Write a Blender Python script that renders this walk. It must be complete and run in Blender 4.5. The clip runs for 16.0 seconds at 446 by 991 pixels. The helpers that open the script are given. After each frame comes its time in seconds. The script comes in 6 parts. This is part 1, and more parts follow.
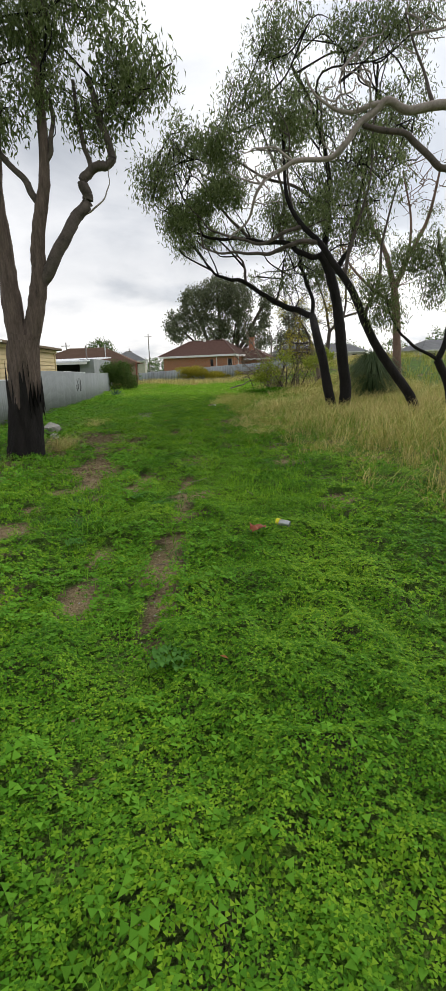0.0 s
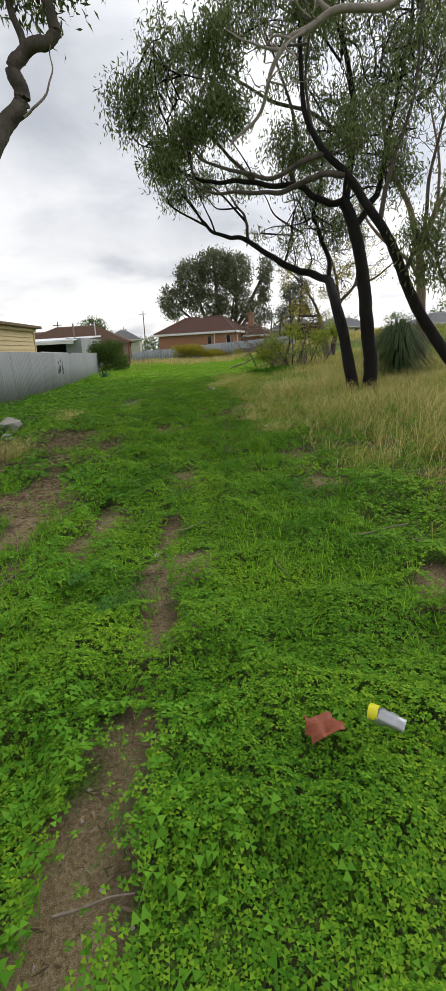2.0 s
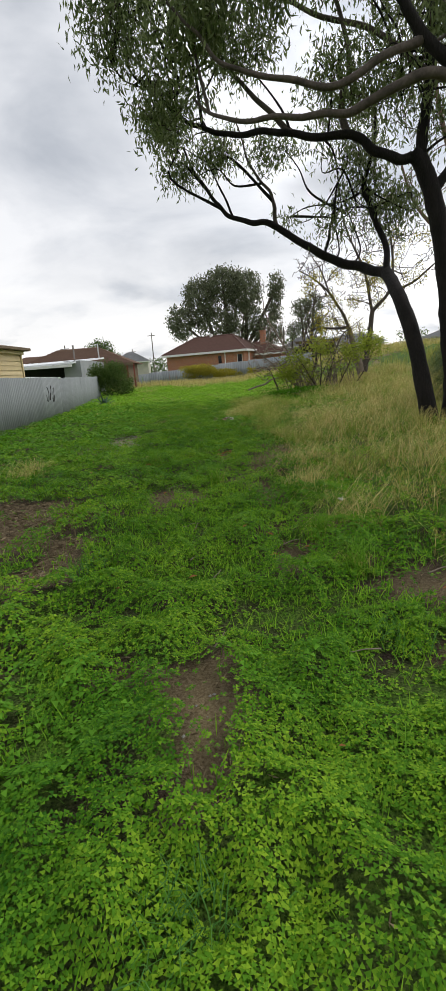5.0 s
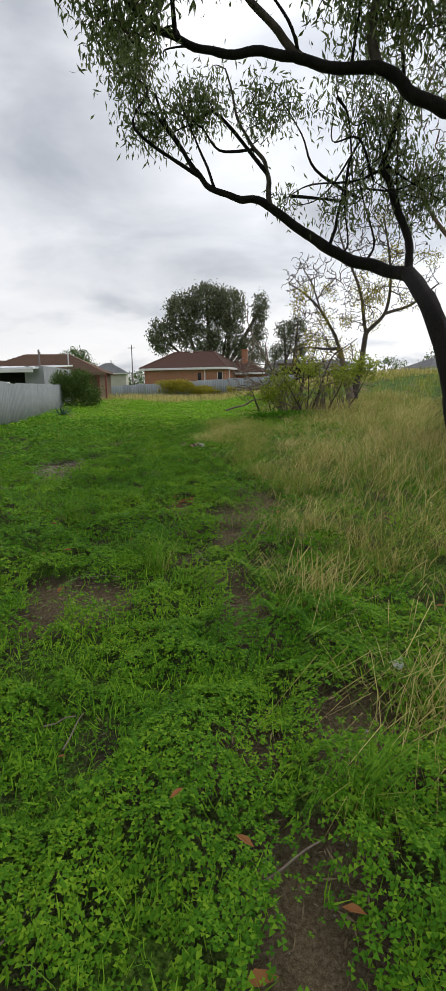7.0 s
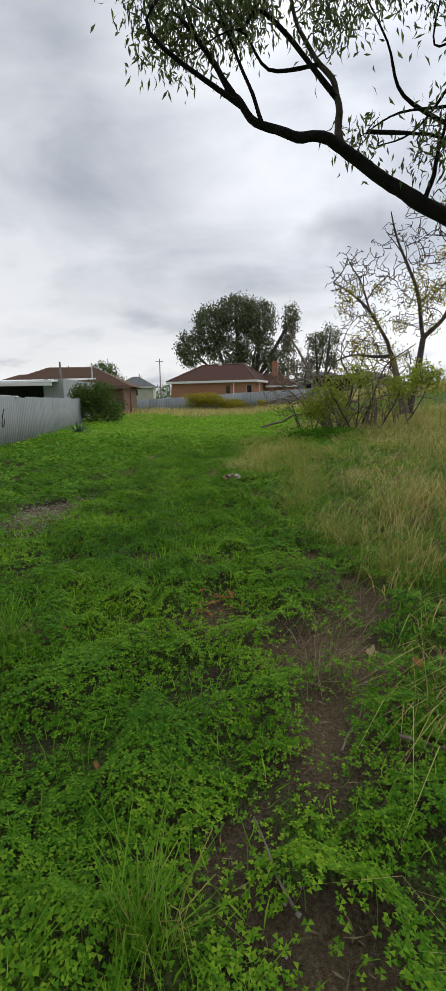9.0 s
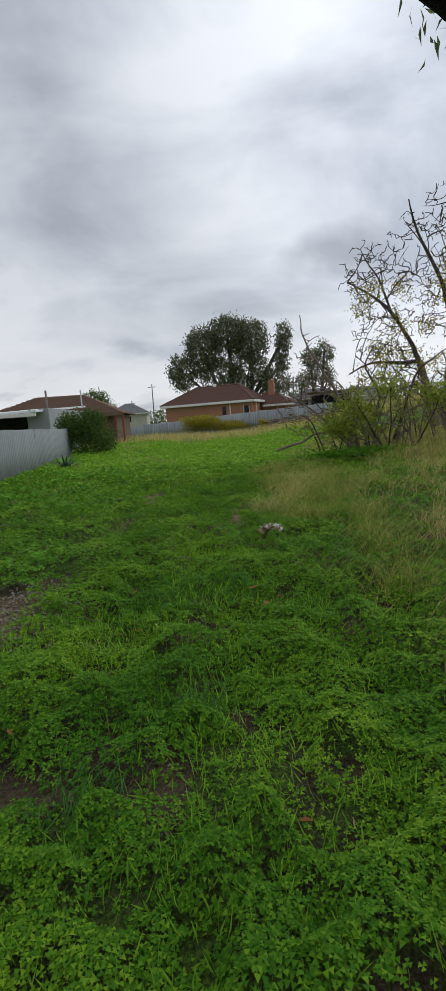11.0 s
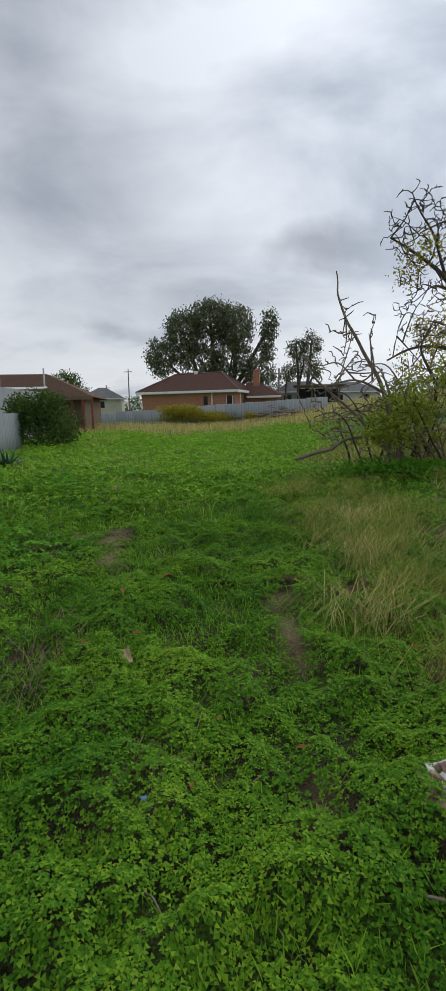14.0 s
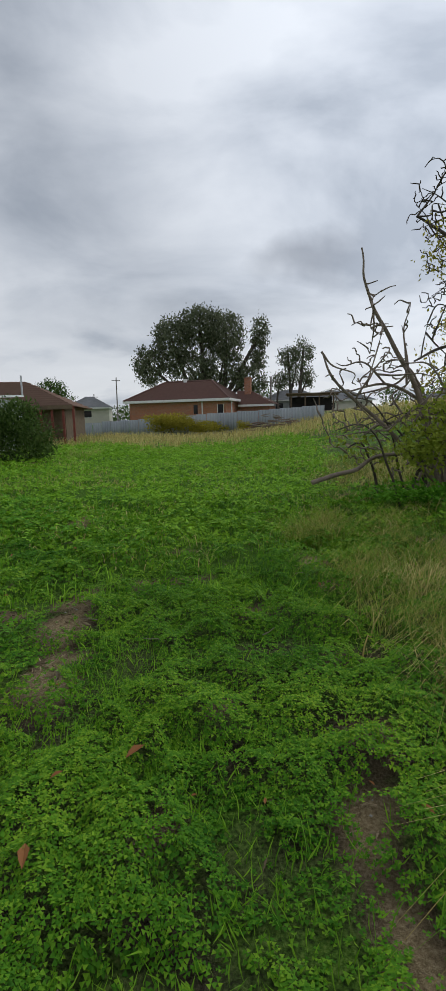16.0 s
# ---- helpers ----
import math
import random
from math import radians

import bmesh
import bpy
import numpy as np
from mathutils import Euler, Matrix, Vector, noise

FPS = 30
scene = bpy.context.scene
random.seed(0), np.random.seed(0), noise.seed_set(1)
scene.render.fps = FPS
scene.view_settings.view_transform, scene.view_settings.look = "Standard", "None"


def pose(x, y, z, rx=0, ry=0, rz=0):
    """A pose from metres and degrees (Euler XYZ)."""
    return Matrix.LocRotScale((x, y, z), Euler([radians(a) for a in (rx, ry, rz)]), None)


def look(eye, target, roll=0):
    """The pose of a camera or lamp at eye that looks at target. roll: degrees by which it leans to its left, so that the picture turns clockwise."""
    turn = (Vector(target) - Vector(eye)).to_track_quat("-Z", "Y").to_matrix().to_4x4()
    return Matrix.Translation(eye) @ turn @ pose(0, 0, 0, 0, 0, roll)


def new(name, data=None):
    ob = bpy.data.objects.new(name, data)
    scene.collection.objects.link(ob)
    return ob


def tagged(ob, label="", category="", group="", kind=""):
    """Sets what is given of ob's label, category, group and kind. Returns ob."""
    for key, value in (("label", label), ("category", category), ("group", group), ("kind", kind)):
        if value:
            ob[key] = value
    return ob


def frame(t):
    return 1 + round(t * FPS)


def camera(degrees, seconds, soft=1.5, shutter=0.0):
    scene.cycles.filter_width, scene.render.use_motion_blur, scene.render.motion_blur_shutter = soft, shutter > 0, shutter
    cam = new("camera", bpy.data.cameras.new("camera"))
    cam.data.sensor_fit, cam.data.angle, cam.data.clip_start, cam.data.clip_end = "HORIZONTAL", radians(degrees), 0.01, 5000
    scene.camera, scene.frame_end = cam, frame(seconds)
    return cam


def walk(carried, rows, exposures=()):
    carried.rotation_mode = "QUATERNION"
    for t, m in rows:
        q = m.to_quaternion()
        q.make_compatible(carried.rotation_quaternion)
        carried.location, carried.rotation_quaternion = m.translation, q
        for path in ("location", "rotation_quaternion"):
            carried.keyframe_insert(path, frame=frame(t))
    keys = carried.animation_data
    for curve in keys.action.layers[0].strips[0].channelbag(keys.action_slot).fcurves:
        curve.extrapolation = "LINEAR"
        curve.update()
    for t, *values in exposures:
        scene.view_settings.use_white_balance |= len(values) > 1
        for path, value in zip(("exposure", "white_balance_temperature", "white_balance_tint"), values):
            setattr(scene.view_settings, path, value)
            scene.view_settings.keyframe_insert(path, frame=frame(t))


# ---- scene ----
cam = camera(49.4, 16.0, soft=1.0)
PATH = [
    (0, (0.492, -0.398, 1.488), (0.518, 1.539, 0.993), -1.9),
    (0.5, (0.415, 0.275, 1.498), (0.542, 2.194, 0.952), -2.0),
    (1, (0.479, 0.977, 1.498), (0.553, 2.863, 0.836), -1.3),
    (1.5, (0.478, 1.592, 1.475), (0.484, 3.508, 0.905), -1.6),
    (2, (0.503, 2.229, 1.486), (0.524, 4.144, 0.909), -2.9),
    (2.5, (0.488, 2.816, 1.54), (0.482, 4.726, 0.946), 1.0),
    (3, (0.379, 3.458, 1.537), (0.361, 5.392, 1.027), -1.2),
    (3.5, (0.339, 4.102, 1.54), (0.256, 6.018, 0.974), -2.0),
    (4, (0.257, 4.674, 1.562), (0.203, 6.595, 1.009), -4.4),
    (4.2, (0.255, 4.948, 1.559), (0.22, 6.869, 1.004), -4.8),
    (6.3, (0.375, 7.807, 1.413), (0.429, 9.768, 1.023), -0.6),
    (6.5, (0.364, 8.079, 1.467), (0.441, 10.036, 1.063), 0.5),
    (7, (0.515, 8.741, 1.438), (0.602, 10.691, 1.001), -0.6),
    (7.5, (0.507, 9.387, 1.422), (0.589, 11.341, 1.006), 1.2),
    (8, (0.486, 10.074, 1.428), (0.552, 12.028, 1.007), -1.6),
    (8.5, (0.485, 10.711, 1.464), (0.476, 12.687, 1.154), -1.0),
    (9, (0.378, 11.352, 1.449), (0.356, 13.315, 1.065), -0.8),
    (9.5, (0.34, 12.014, 1.443), (0.31, 13.959, 0.978), -1.9),
    (10, (0.153, 12.585, 1.44), (0.094, 14.554, 1.09), -2.2),
    (10.2, (0.088, 12.81, 1.43), (0.038, 14.787, 1.132), -4.1),
    (12.3, (-0.193, 15.721, 1.5), (-0.099, 17.697, 1.203), -1.2),
    (12.5, (-0.233, 15.981, 1.467), (-0.142, 17.958, 1.177), -0.2),
    (13, (-0.326, 16.675, 1.508), (-0.172, 18.643, 1.191), -1.3),
    (13.5, (-0.36, 17.311, 1.562), (-0.269, 19.28, 1.226), -0.8),
    (14, (-0.507, 17.881, 1.555), (-0.409, 19.849, 1.214), -1.2),
    (14.5, (-0.535, 18.445, 1.529), (-0.414, 20.401, 1.126), -1.4),
    (15, (-0.511, 18.943, 1.592), (-0.411, 20.898, 1.183), -0.6),
    (15.5, (-0.591, 19.47, 1.637), (-0.459, 21.419, 1.209), -1.1),
    (16, (-0.527, 19.986, 1.608), (-0.387, 21.957, 1.301), -1.4),
]
EXPOSURES = [(0, 0.27, 6700, 10), (3.5, 0.27, 6700, 10), (7, 0.12, 6580, 10), (9, 0.0, 6500, 10), (10.2, -0.1, 6400, 10), (12.3, -0.26, 6280, 9), (15, -0.22, 6250, 9), (16, -0.32, 6230, 9)]
walk(cam, [(t, look(eye, target, roll)) for t, eye, target, roll in PATH], EXPOSURES)

# ---- world, sun ----
rng = np.random.default_rng(7)


def build_sky():
    w = bpy.data.worlds.new("overcast_sky")
    scene.world = w
    w.use_nodes = True
    nt = w.node_tree
    nt.nodes.clear()
    N = lambda kind, **kw: nodes_new(nt, kind, **kw)
    out, bg = N("ShaderNodeOutputWorld"), N("ShaderNodeBackground")
    bg.inputs["Strength"].default_value = 1.0
    sky = N("ShaderNodeTexSky")
    sky.sky_type, sky.sun_disc = "NISHITA", False
    sky.sun_elevation, sky.sun_rotation = radians(48), radians(55)
    tc, sep = N("ShaderNodeTexCoord"), N("ShaderNodeSeparateXYZ")
    L = nt.links.new
    L(tc.outputs["Generated"], sep.inputs[0])
    up = N("ShaderNodeMath", operation="MAXIMUM")
    up.inputs[1].default_value = 0.0
    L(sep.outputs["Z"], up.inputs[0])
    add = N("ShaderNodeMath", operation="ADD")
    add.inputs[1].default_value = 0.38
    L(up.outputs[0], add.inputs[0])
    comb = N("ShaderNodeCombineXYZ")
    for axis in ("X", "Y"):
        d = N("ShaderNodeMath", operation="DIVIDE")
        L(sep.outputs[axis], d.inputs[0])
        L(add.outputs[0], d.inputs[1])
        L(d.outputs[0], comb.inputs[axis])
    big = N("ShaderNodeTexNoise")
    big.inputs["Scale"].default_value, big.inputs["Detail"].default_value = 2.0, 8.0
    big.inputs["Roughness"].default_value, big.inputs["Distortion"].default_value = 0.52, 0.4
    squash = N("ShaderNodeMapping")
    squash.inputs["Scale"].default_value = (0.85, 1.15, 1.0)
    squash.inputs["Location"].default_value = (2.3, 0.4, 0.0)
    L(comb.outputs[0], squash.inputs["Vector"])
    L(squash.outputs[0], big.inputs["Vector"])
    ramp = N("ShaderNodeValToRGB")
    els = ramp.color_ramp.elements
    els[0].position, els[0].color = 0.35, (0.47, 0.505, 0.565, 1)
    els[1].position, els[1].color = 0.62, (0.86, 0.88, 0.92, 1)
    mid = els.new(0.47)
    mid.color = (0.66, 0.69, 0.745, 1)
    L(big.outputs["Fac"], ramp.inputs["Fac"])
    # bright, broken band of cloud low over the horizon
    low = N("ShaderNodeMapRange")
    low.inputs["From Min"].default_value, low.inputs["From Max"].default_value = 0.03, 0.26
    low.inputs["To Min"].default_value, low.inputs["To Max"].default_value = 1.0, 0.0
    L(up.outputs[0], low.inputs["Value"])
    brk = N("ShaderNodeTexNoise")
    brk.inputs["Scale"].default_value, brk.inputs["Detail"].default_value = 3.4, 6.0
    L(squash.outputs[0], brk.inputs["Vector"])
    bramp = N("ShaderNodeValToRGB")
    bramp.color_ramp.elements[0].position, bramp.color_ramp.elements[0].color = 0.33, (0, 0, 0, 1)
    bramp.color_ramp.elements[1].position, bramp.color_ramp.elements[1].color = 0.50, (1, 1, 1, 1)
    L(brk.outputs["Fac"], bramp.inputs["Fac"])
    both = N("ShaderNodeMath", operation="MULTIPLY")
    L(low.outputs[0], both.inputs[0])
    L(bramp.outputs[0], both.inputs[1])
    glow = N("ShaderNodeMix", data_type="RGBA")
    glow.inputs[7].default_value = (1.0, 1.0, 1.01, 1)
    L(both.outputs[0], glow.inputs["Factor"])
    L(ramp.outputs["Color"], glow.inputs[6])
    # thinner cloud round the hidden sun
    dot = N("ShaderNodeVectorMath", operation="DOT_PRODUCT")
    dot.inputs[1].default_value = (0.60, 0.42, 0.68)
    L(tc.outputs["Generated"], dot.inputs[0])
    near = N("ShaderNodeMapRange")
    near.inputs["From Min"].default_value, near.inputs["From Max"].default_value = 0.55, 1.0
    near.inputs["To Min"].default_value, near.inputs["To Max"].default_value = 0.95, 1.6
    L(dot.outputs["Value"], near.inputs["Value"])
    lit = N("ShaderNodeVectorMath", operation="SCALE")
    L(glow.outputs[2], lit.inputs[0])
    L(near.outputs[0], lit.inputs["Scale"])
    dim = N("ShaderNodeVectorMath", operation="SCALE")
    dim.inputs["Scale"].default_value = 0.1
    L(sky.outputs[0], dim.inputs[0])
    mix = N("ShaderNodeMix", data_type="RGBA")
    mix.inputs["Factor"].default_value = 0.93
    L(dim.outputs[0], mix.inputs[6])
    L(lit.outputs[0], mix.inputs[7])
    L(mix.outputs[2], bg.inputs["Color"])
    L(bg.outputs[0], out.inputs["Surface"])
    # one dark scud of cloud ahead
    warp = N("ShaderNodeTexNoise")
    warp.inputs["Scale"].default_value, warp.inputs["Detail"].default_value = 7.0, 5.0
    L(tc.outputs["Generated"], warp.inputs["Vector"])
    shift = N("ShaderNodeVectorMath", operation="MULTIPLY_ADD")
    shift.inputs[1].default_value, shift.inputs[2].default_value = (0.13, 0.13, 0.13), (-0.065, -0.065, -0.065)
    L(warp.outputs["Color"], shift.inputs[0])
    moved = N("ShaderNodeVectorMath", operation="ADD")
    L(tc.outputs["Generated"], moved.inputs[0])
    L(shift.outputs[0], moved.inputs[1])
    rel = N("ShaderNodeVectorMath", operation="SUBTRACT")
    rel.inputs[1].default_value = (0.235, 0.925, 0.285)
    L(moved.outputs[0], rel.inputs[0])
    turned = N("ShaderNodeMapping")
    turned.inputs["Rotation"].default_value = (0, radians(42), 0)
    turned.inputs["Scale"].default_value = (0.75, 1.0, 1.7)
    L(rel.outputs[0], turned.inputs["Vector"])
    size = N("ShaderNodeVectorMath", operation="LENGTH")
    L(turned.outputs[0], size.inputs[0])
    scud = N("ShaderNodeMapRange")
    scud.inputs["From Min"].default_value, scud.inputs["From Max"].default_value = 0.02, 0.095
    scud.inputs["To Min"].default_value, scud.inputs["To Max"].default_value = 0.62, 0.0
    L(size.outputs["Value"], scud.inputs["Value"])
    dark = N("ShaderNodeMix", data_type="RGBA")
    dark.inputs[7].default_value = (0.36, 0.385, 0.44, 1)
    L(scud.outputs[0], dark.inputs["Factor"])
    L(mix.outputs[2], dark.inputs[6])
    L(dark.outputs[2], bg.inputs["Color"])
    sun = new("sun", bpy.data.lights.new("sun", "SUN"))
    sun.data.energy, sun.data.angle, sun.data.color = 0.7, radians(25), (1.0, 0.97, 0.92)
    sun.matrix_world = look((0, 0, 0), (-0.60, -0.42, -0.68))


def nodes_new(nt, kind, **kw):
    n = nt.nodes.new(kind)
    if "operation" in kw:
        n.operation = kw["operation"]
    if "data_type" in kw:
        n.data_type = kw["data_type"]
    if "blend_type" in kw:
        n.blend_type = kw["blend_type"]
    return n


build_sky()


# ---- materials ----
def material(name, low, high, rough=0.8, scale=6.0, fine=60.0, bump=0.3, depth=0.01, metal=0.0, random_part=0.0,
             streak=None, translucent=0.0, island=False, spec=0.3):
    """A surface between two colours: coarse and fine noise, relief, and for leaves a spread from piece to piece."""
    m = bpy.data.materials.new(name)
    m.use_nodes = True
    nt = m.node_tree
    L = nt.links.new
    bsdf, out = nt.nodes["Principled BSDF"], nt.nodes["Material Output"]
    bsdf.inputs["Roughness"].default_value, bsdf.inputs["Metallic"].default_value = rough, metal
    bsdf.inputs["Specular IOR Level"].default_value = spec
    tc = nodes_new(nt, "ShaderNodeTexCoord")
    mp = nodes_new(nt, "ShaderNodeMapping")
    mp.inputs["Scale"].default_value = streak or (1, 1, 1)
    L(tc.outputs["Object"], mp.inputs["Vector"])
    a, b = nodes_new(nt, "ShaderNodeTexNoise"), nodes_new(nt, "ShaderNodeTexNoise")
    a.inputs["Scale"].default_value, a.inputs["Detail"].default_value = scale, 5.0
    b.inputs["Scale"].default_value, b.inputs["Detail"].default_value = fine, 3.0
    L(mp.outputs[0], a.inputs["Vector"])
    L(mp.outputs[0], b.inputs["Vector"])
    blend = nodes_new(nt, "ShaderNodeMix", data_type="FLOAT")
    blend.inputs["Factor"].default_value = 0.4
    L(a.outputs["Fac"], blend.inputs[2])
    L(b.outputs["Fac"], blend.inputs[3])
    fac = blend.outputs[0]
    if random_part > 0:
        if island:
            r = nodes_new(nt, "ShaderNodeNewGeometry").outputs["Random Per Island"]
        else:
            r = nodes_new(nt, "ShaderNodeObjectInfo").outputs["Random"]
        mixr = nodes_new(nt, "ShaderNodeMix", data_type="FLOAT")
        mixr.inputs["Factor"].default_value = random_part
        L(fac, mixr.inputs[2])
        L(r, mixr.inputs[3])
        fac = mixr.outputs[0]
    ramp = nodes_new(nt, "ShaderNodeValToRGB")
    e = ramp.color_ramp.elements
    spread = 0.5 - 0.22 * (1 - random_part)
    e[0].position, e[0].color = 0.5 - spread * 0.9, (*low, 1)
    e[1].position, e[1].color = 0.5 + spread * 0.9, (*high, 1)
    L(fac, ramp.inputs["Fac"])
    L(ramp.outputs["Color"], bsdf.inputs["Base Color"])
    if bump > 0:
        bp = nodes_new(nt, "ShaderNodeBump")
        bp.inputs["Strength"].default_value, bp.inputs["Distance"].default_value = bump, depth
        L(blend.outputs[0], bp.inputs["Height"])
        L(bp.outputs[0], bsdf.inputs["Normal"])
    if translucent > 0:
        tr, mx = nodes_new(nt, "ShaderNodeBsdfTranslucent"), nodes_new(nt, "ShaderNodeMixShader")
        L(ramp.outputs["Color"], tr.inputs["Color"])
        mx.inputs[0].default_value = translucent
        L(bsdf.outputs[0], mx.inputs[1])
        L(tr.outputs[0], mx.inputs[2])
        L(mx.outputs[0], out.inputs["Surface"])
    return m


def leafy(name, low, high, translucent=0.3, rough=0.65):
    return material(name, low, high, rough=rough, scale=0.8, fine=5.0, bump=0.0, random_part=0.5, translucent=translucent, island=True, spec=0.12)


def clover_material():
    """Clover from deep to yellowish green: in patches about a metre wide, and from leaf to leaf."""
    m = leafy("clover_leaf", (0.030, 0.128, 0.007), (0.285, 0.465, 0.026), 0.22)
    nt = m.node_tree
    L = nt.links.new
    ramp = [n for n in nt.nodes if n.bl_idname == "ShaderNodeValToRGB"][0]
    e = ramp.color_ramp.elements
    e[0].position, e[1].position = 0.05, 0.95
    e.new(0.5).color = (0.102, 0.262, 0.012, 1)
    tc, wide = nodes_new(nt, "ShaderNodeTexCoord"), nodes_new(nt, "ShaderNodeTexNoise")
    wide.inputs["Scale"].default_value, wide.inputs["Detail"].default_value = 1.1, 4.0
    L(tc.outputs["Object"], wide.inputs["Vector"])
    spread = nodes_new(nt, "ShaderNodeMapRange")
    spread.inputs["From Min"].default_value, spread.inputs["From Max"].default_value = 0.32, 0.68
    L(wide.outputs["Fac"], spread.inputs["Value"])
    mix = nodes_new(nt, "ShaderNodeMix", data_type="FLOAT")
    mix.inputs["Factor"].default_value = 0.42
    L(nodes_new(nt, "ShaderNodeNewGeometry").outputs["Random Per Island"], mix.inputs[2])
    L(spread.outputs[0], mix.inputs[3])
    L(mix.outputs[0], ramp.inputs["Fac"])
    return m


def ground_material():
    """Sandy soil where it is worn bare, shade painted as dark earth under plants, damp soil, short turf where the
    attribute "turf" is high.
    """
    m = bpy.data.materials.new("soil_and_turf")
    m.use_nodes = True
    nt = m.node_tree
    L = nt.links.new
    bsdf = nt.nodes["Principled BSDF"]
    bsdf.inputs["Roughness"].default_value = 0.95
    bsdf.inputs["Specular IOR Level"].default_value = 0.15
    tc = nodes_new(nt, "ShaderNodeTexCoord")
    tex = {}
    for key, sc in (("coarse", 2.6), ("grain", 70.0), ("grit", 260.0)):
        tex[key] = nodes_new(nt, "ShaderNodeTexNoise")
        tex[key].inputs["Scale"].default_value, tex[key].inputs["Detail"].default_value = sc, 5.0
        L(tc.outputs["Object"], tex[key].inputs["Vector"])

    def ramp(src, *stops):
        r = nodes_new(nt, "ShaderNodeValToRGB")
        e = r.color_ramp.elements
        e[0].position, e[0].color = stops[0][0], (*stops[0][1], 1)
        e[1].position, e[1].color = stops[-1][0], (*stops[-1][1], 1)
        for pos, col in stops[1:-1]:
            e.new(pos).color = (*col, 1)
        L(src, r.inputs["Fac"])
        return r.outputs["Color"]

    crumb = nodes_new(nt, "ShaderNodeMix", data_type="FLOAT")
    crumb.inputs["Factor"].default_value = 0.5
    L(tex["grain"].outputs["Fac"], crumb.inputs[2])
    L(tex["grit"].outputs["Fac"], crumb.inputs[3])
    soil = ramp(crumb.outputs[0], (0.34, (0.125, 0.088, 0.044)), (0.50, (0.285, 0.212, 0.115)), (0.68, (0.460, 0.375, 0.235)))
    turf = ramp(tex["grain"].outputs["Fac"], (0.32, (0.020, 0.046, 0.006)), (0.52, (0.085, 0.200, 0.014)), (0.72, (0.200, 0.320, 0.040)))
    # near-black earth: shade painted between the plants, also the damp soil further on
    damp_and_gap_shade = ramp(crumb.outputs[0], (0.34, (0.018, 0.013, 0.010)), (0.52, (0.058, 0.042, 0.030)), (0.68, (0.140, 0.106, 0.074)))
    worn = nodes_new(nt, "ShaderNodeAttribute")
    worn.attribute_name = "worn"
    earth = nodes_new(nt, "ShaderNodeMix", data_type="RGBA")
    L(worn.outputs["Fac"], earth.inputs["Factor"])
    L(damp_and_gap_shade, earth.inputs[6])
    L(soil, earth.inputs[7])
    soil = earth.outputs[2]
    att = nodes_new(nt, "ShaderNodeAttribute")
    att.attribute_name = "turf"
    jag = nodes_new(nt, "ShaderNodeMath", operation="ADD")
    off = nodes_new(nt, "ShaderNodeMath", operation="SUBTRACT")
    off.inputs[1].default_value = 0.5
    L(tex["coarse"].outputs["Fac"], off.inputs[0])
    L(att.outputs["Fac"], jag.inputs[0])
    L(off.outputs[0], jag.inputs[1])
    sharp = nodes_new(nt, "ShaderNodeMapRange")
    sharp.inputs["From Min"].default_value, sharp.inputs["From Max"].default_value = 0.3, 0.7
    L(jag.outputs[0], sharp.inputs["Value"])
    mix = nodes_new(nt, "ShaderNodeMix", data_type="RGBA")
    L(sharp.outputs[0], mix.inputs["Factor"])
    L(soil, mix.inputs[6])
    L(turf, mix.inputs[7])
    L(mix.outputs[2], bsdf.inputs["Base Color"])
    hsum = nodes_new(nt, "ShaderNodeMath", operation="ADD")
    L(tex["grain"].outputs["Fac"], hsum.inputs[0])
    L(tex["grit"].outputs["Fac"], hsum.inputs[1])
    bp = nodes_new(nt, "ShaderNodeBump")
    bp.inputs["Strength"].default_value, bp.inputs["Distance"].default_value = 0.8, 0.02
    L(hsum.outputs[0], bp.inputs["Height"])
    L(bp.outputs[0], bsdf.inputs["Normal"])
    return m


def brick_material():
    m = bpy.data.materials.new("red_brickwork")
    m.use_nodes = True
    nt = m.node_tree
    L = nt.links.new
    bsdf = nt.nodes["Principled BSDF"]
    bsdf.inputs["Roughness"].default_value = 0.9
    tc, br, mp = nodes_new(nt, "ShaderNodeTexCoord"), nodes_new(nt, "ShaderNodeTexBrick"), nodes_new(nt, "ShaderNodeMapping")
    mp.inputs["Rotation"].default_value = (radians(90), 0, 0)
    L(tc.outputs["Object"], mp.inputs["Vector"])
    L(mp.outputs[0], br.inputs["Vector"])
    br.inputs["Color1"].default_value, br.inputs["Color2"].default_value = (0.42, 0.155, 0.075, 1), (0.31, 0.110, 0.055, 1)
    br.inputs["Mortar"].default_value = (0.30, 0.24, 0.19, 1)
    br.inputs["Scale"].default_value, br.inputs["Mortar Size"].default_value = 1.0, 0.010
    br.inputs["Brick Width"].default_value, br.inputs["Row Height"].default_value = 0.24, 0.086
    L(br.outputs["Color"], bsdf.inputs["Base Color"])
    bp = nodes_new(nt, "ShaderNodeBump")
    bp.inputs["Strength"].default_value, bp.inputs["Distance"].default_value, bp.invert = 0.5, 0.008, True
    L(br.outputs["Fac"], bp.inputs["Height"])
    L(bp.outputs[0], bsdf.inputs["Normal"])
    return m


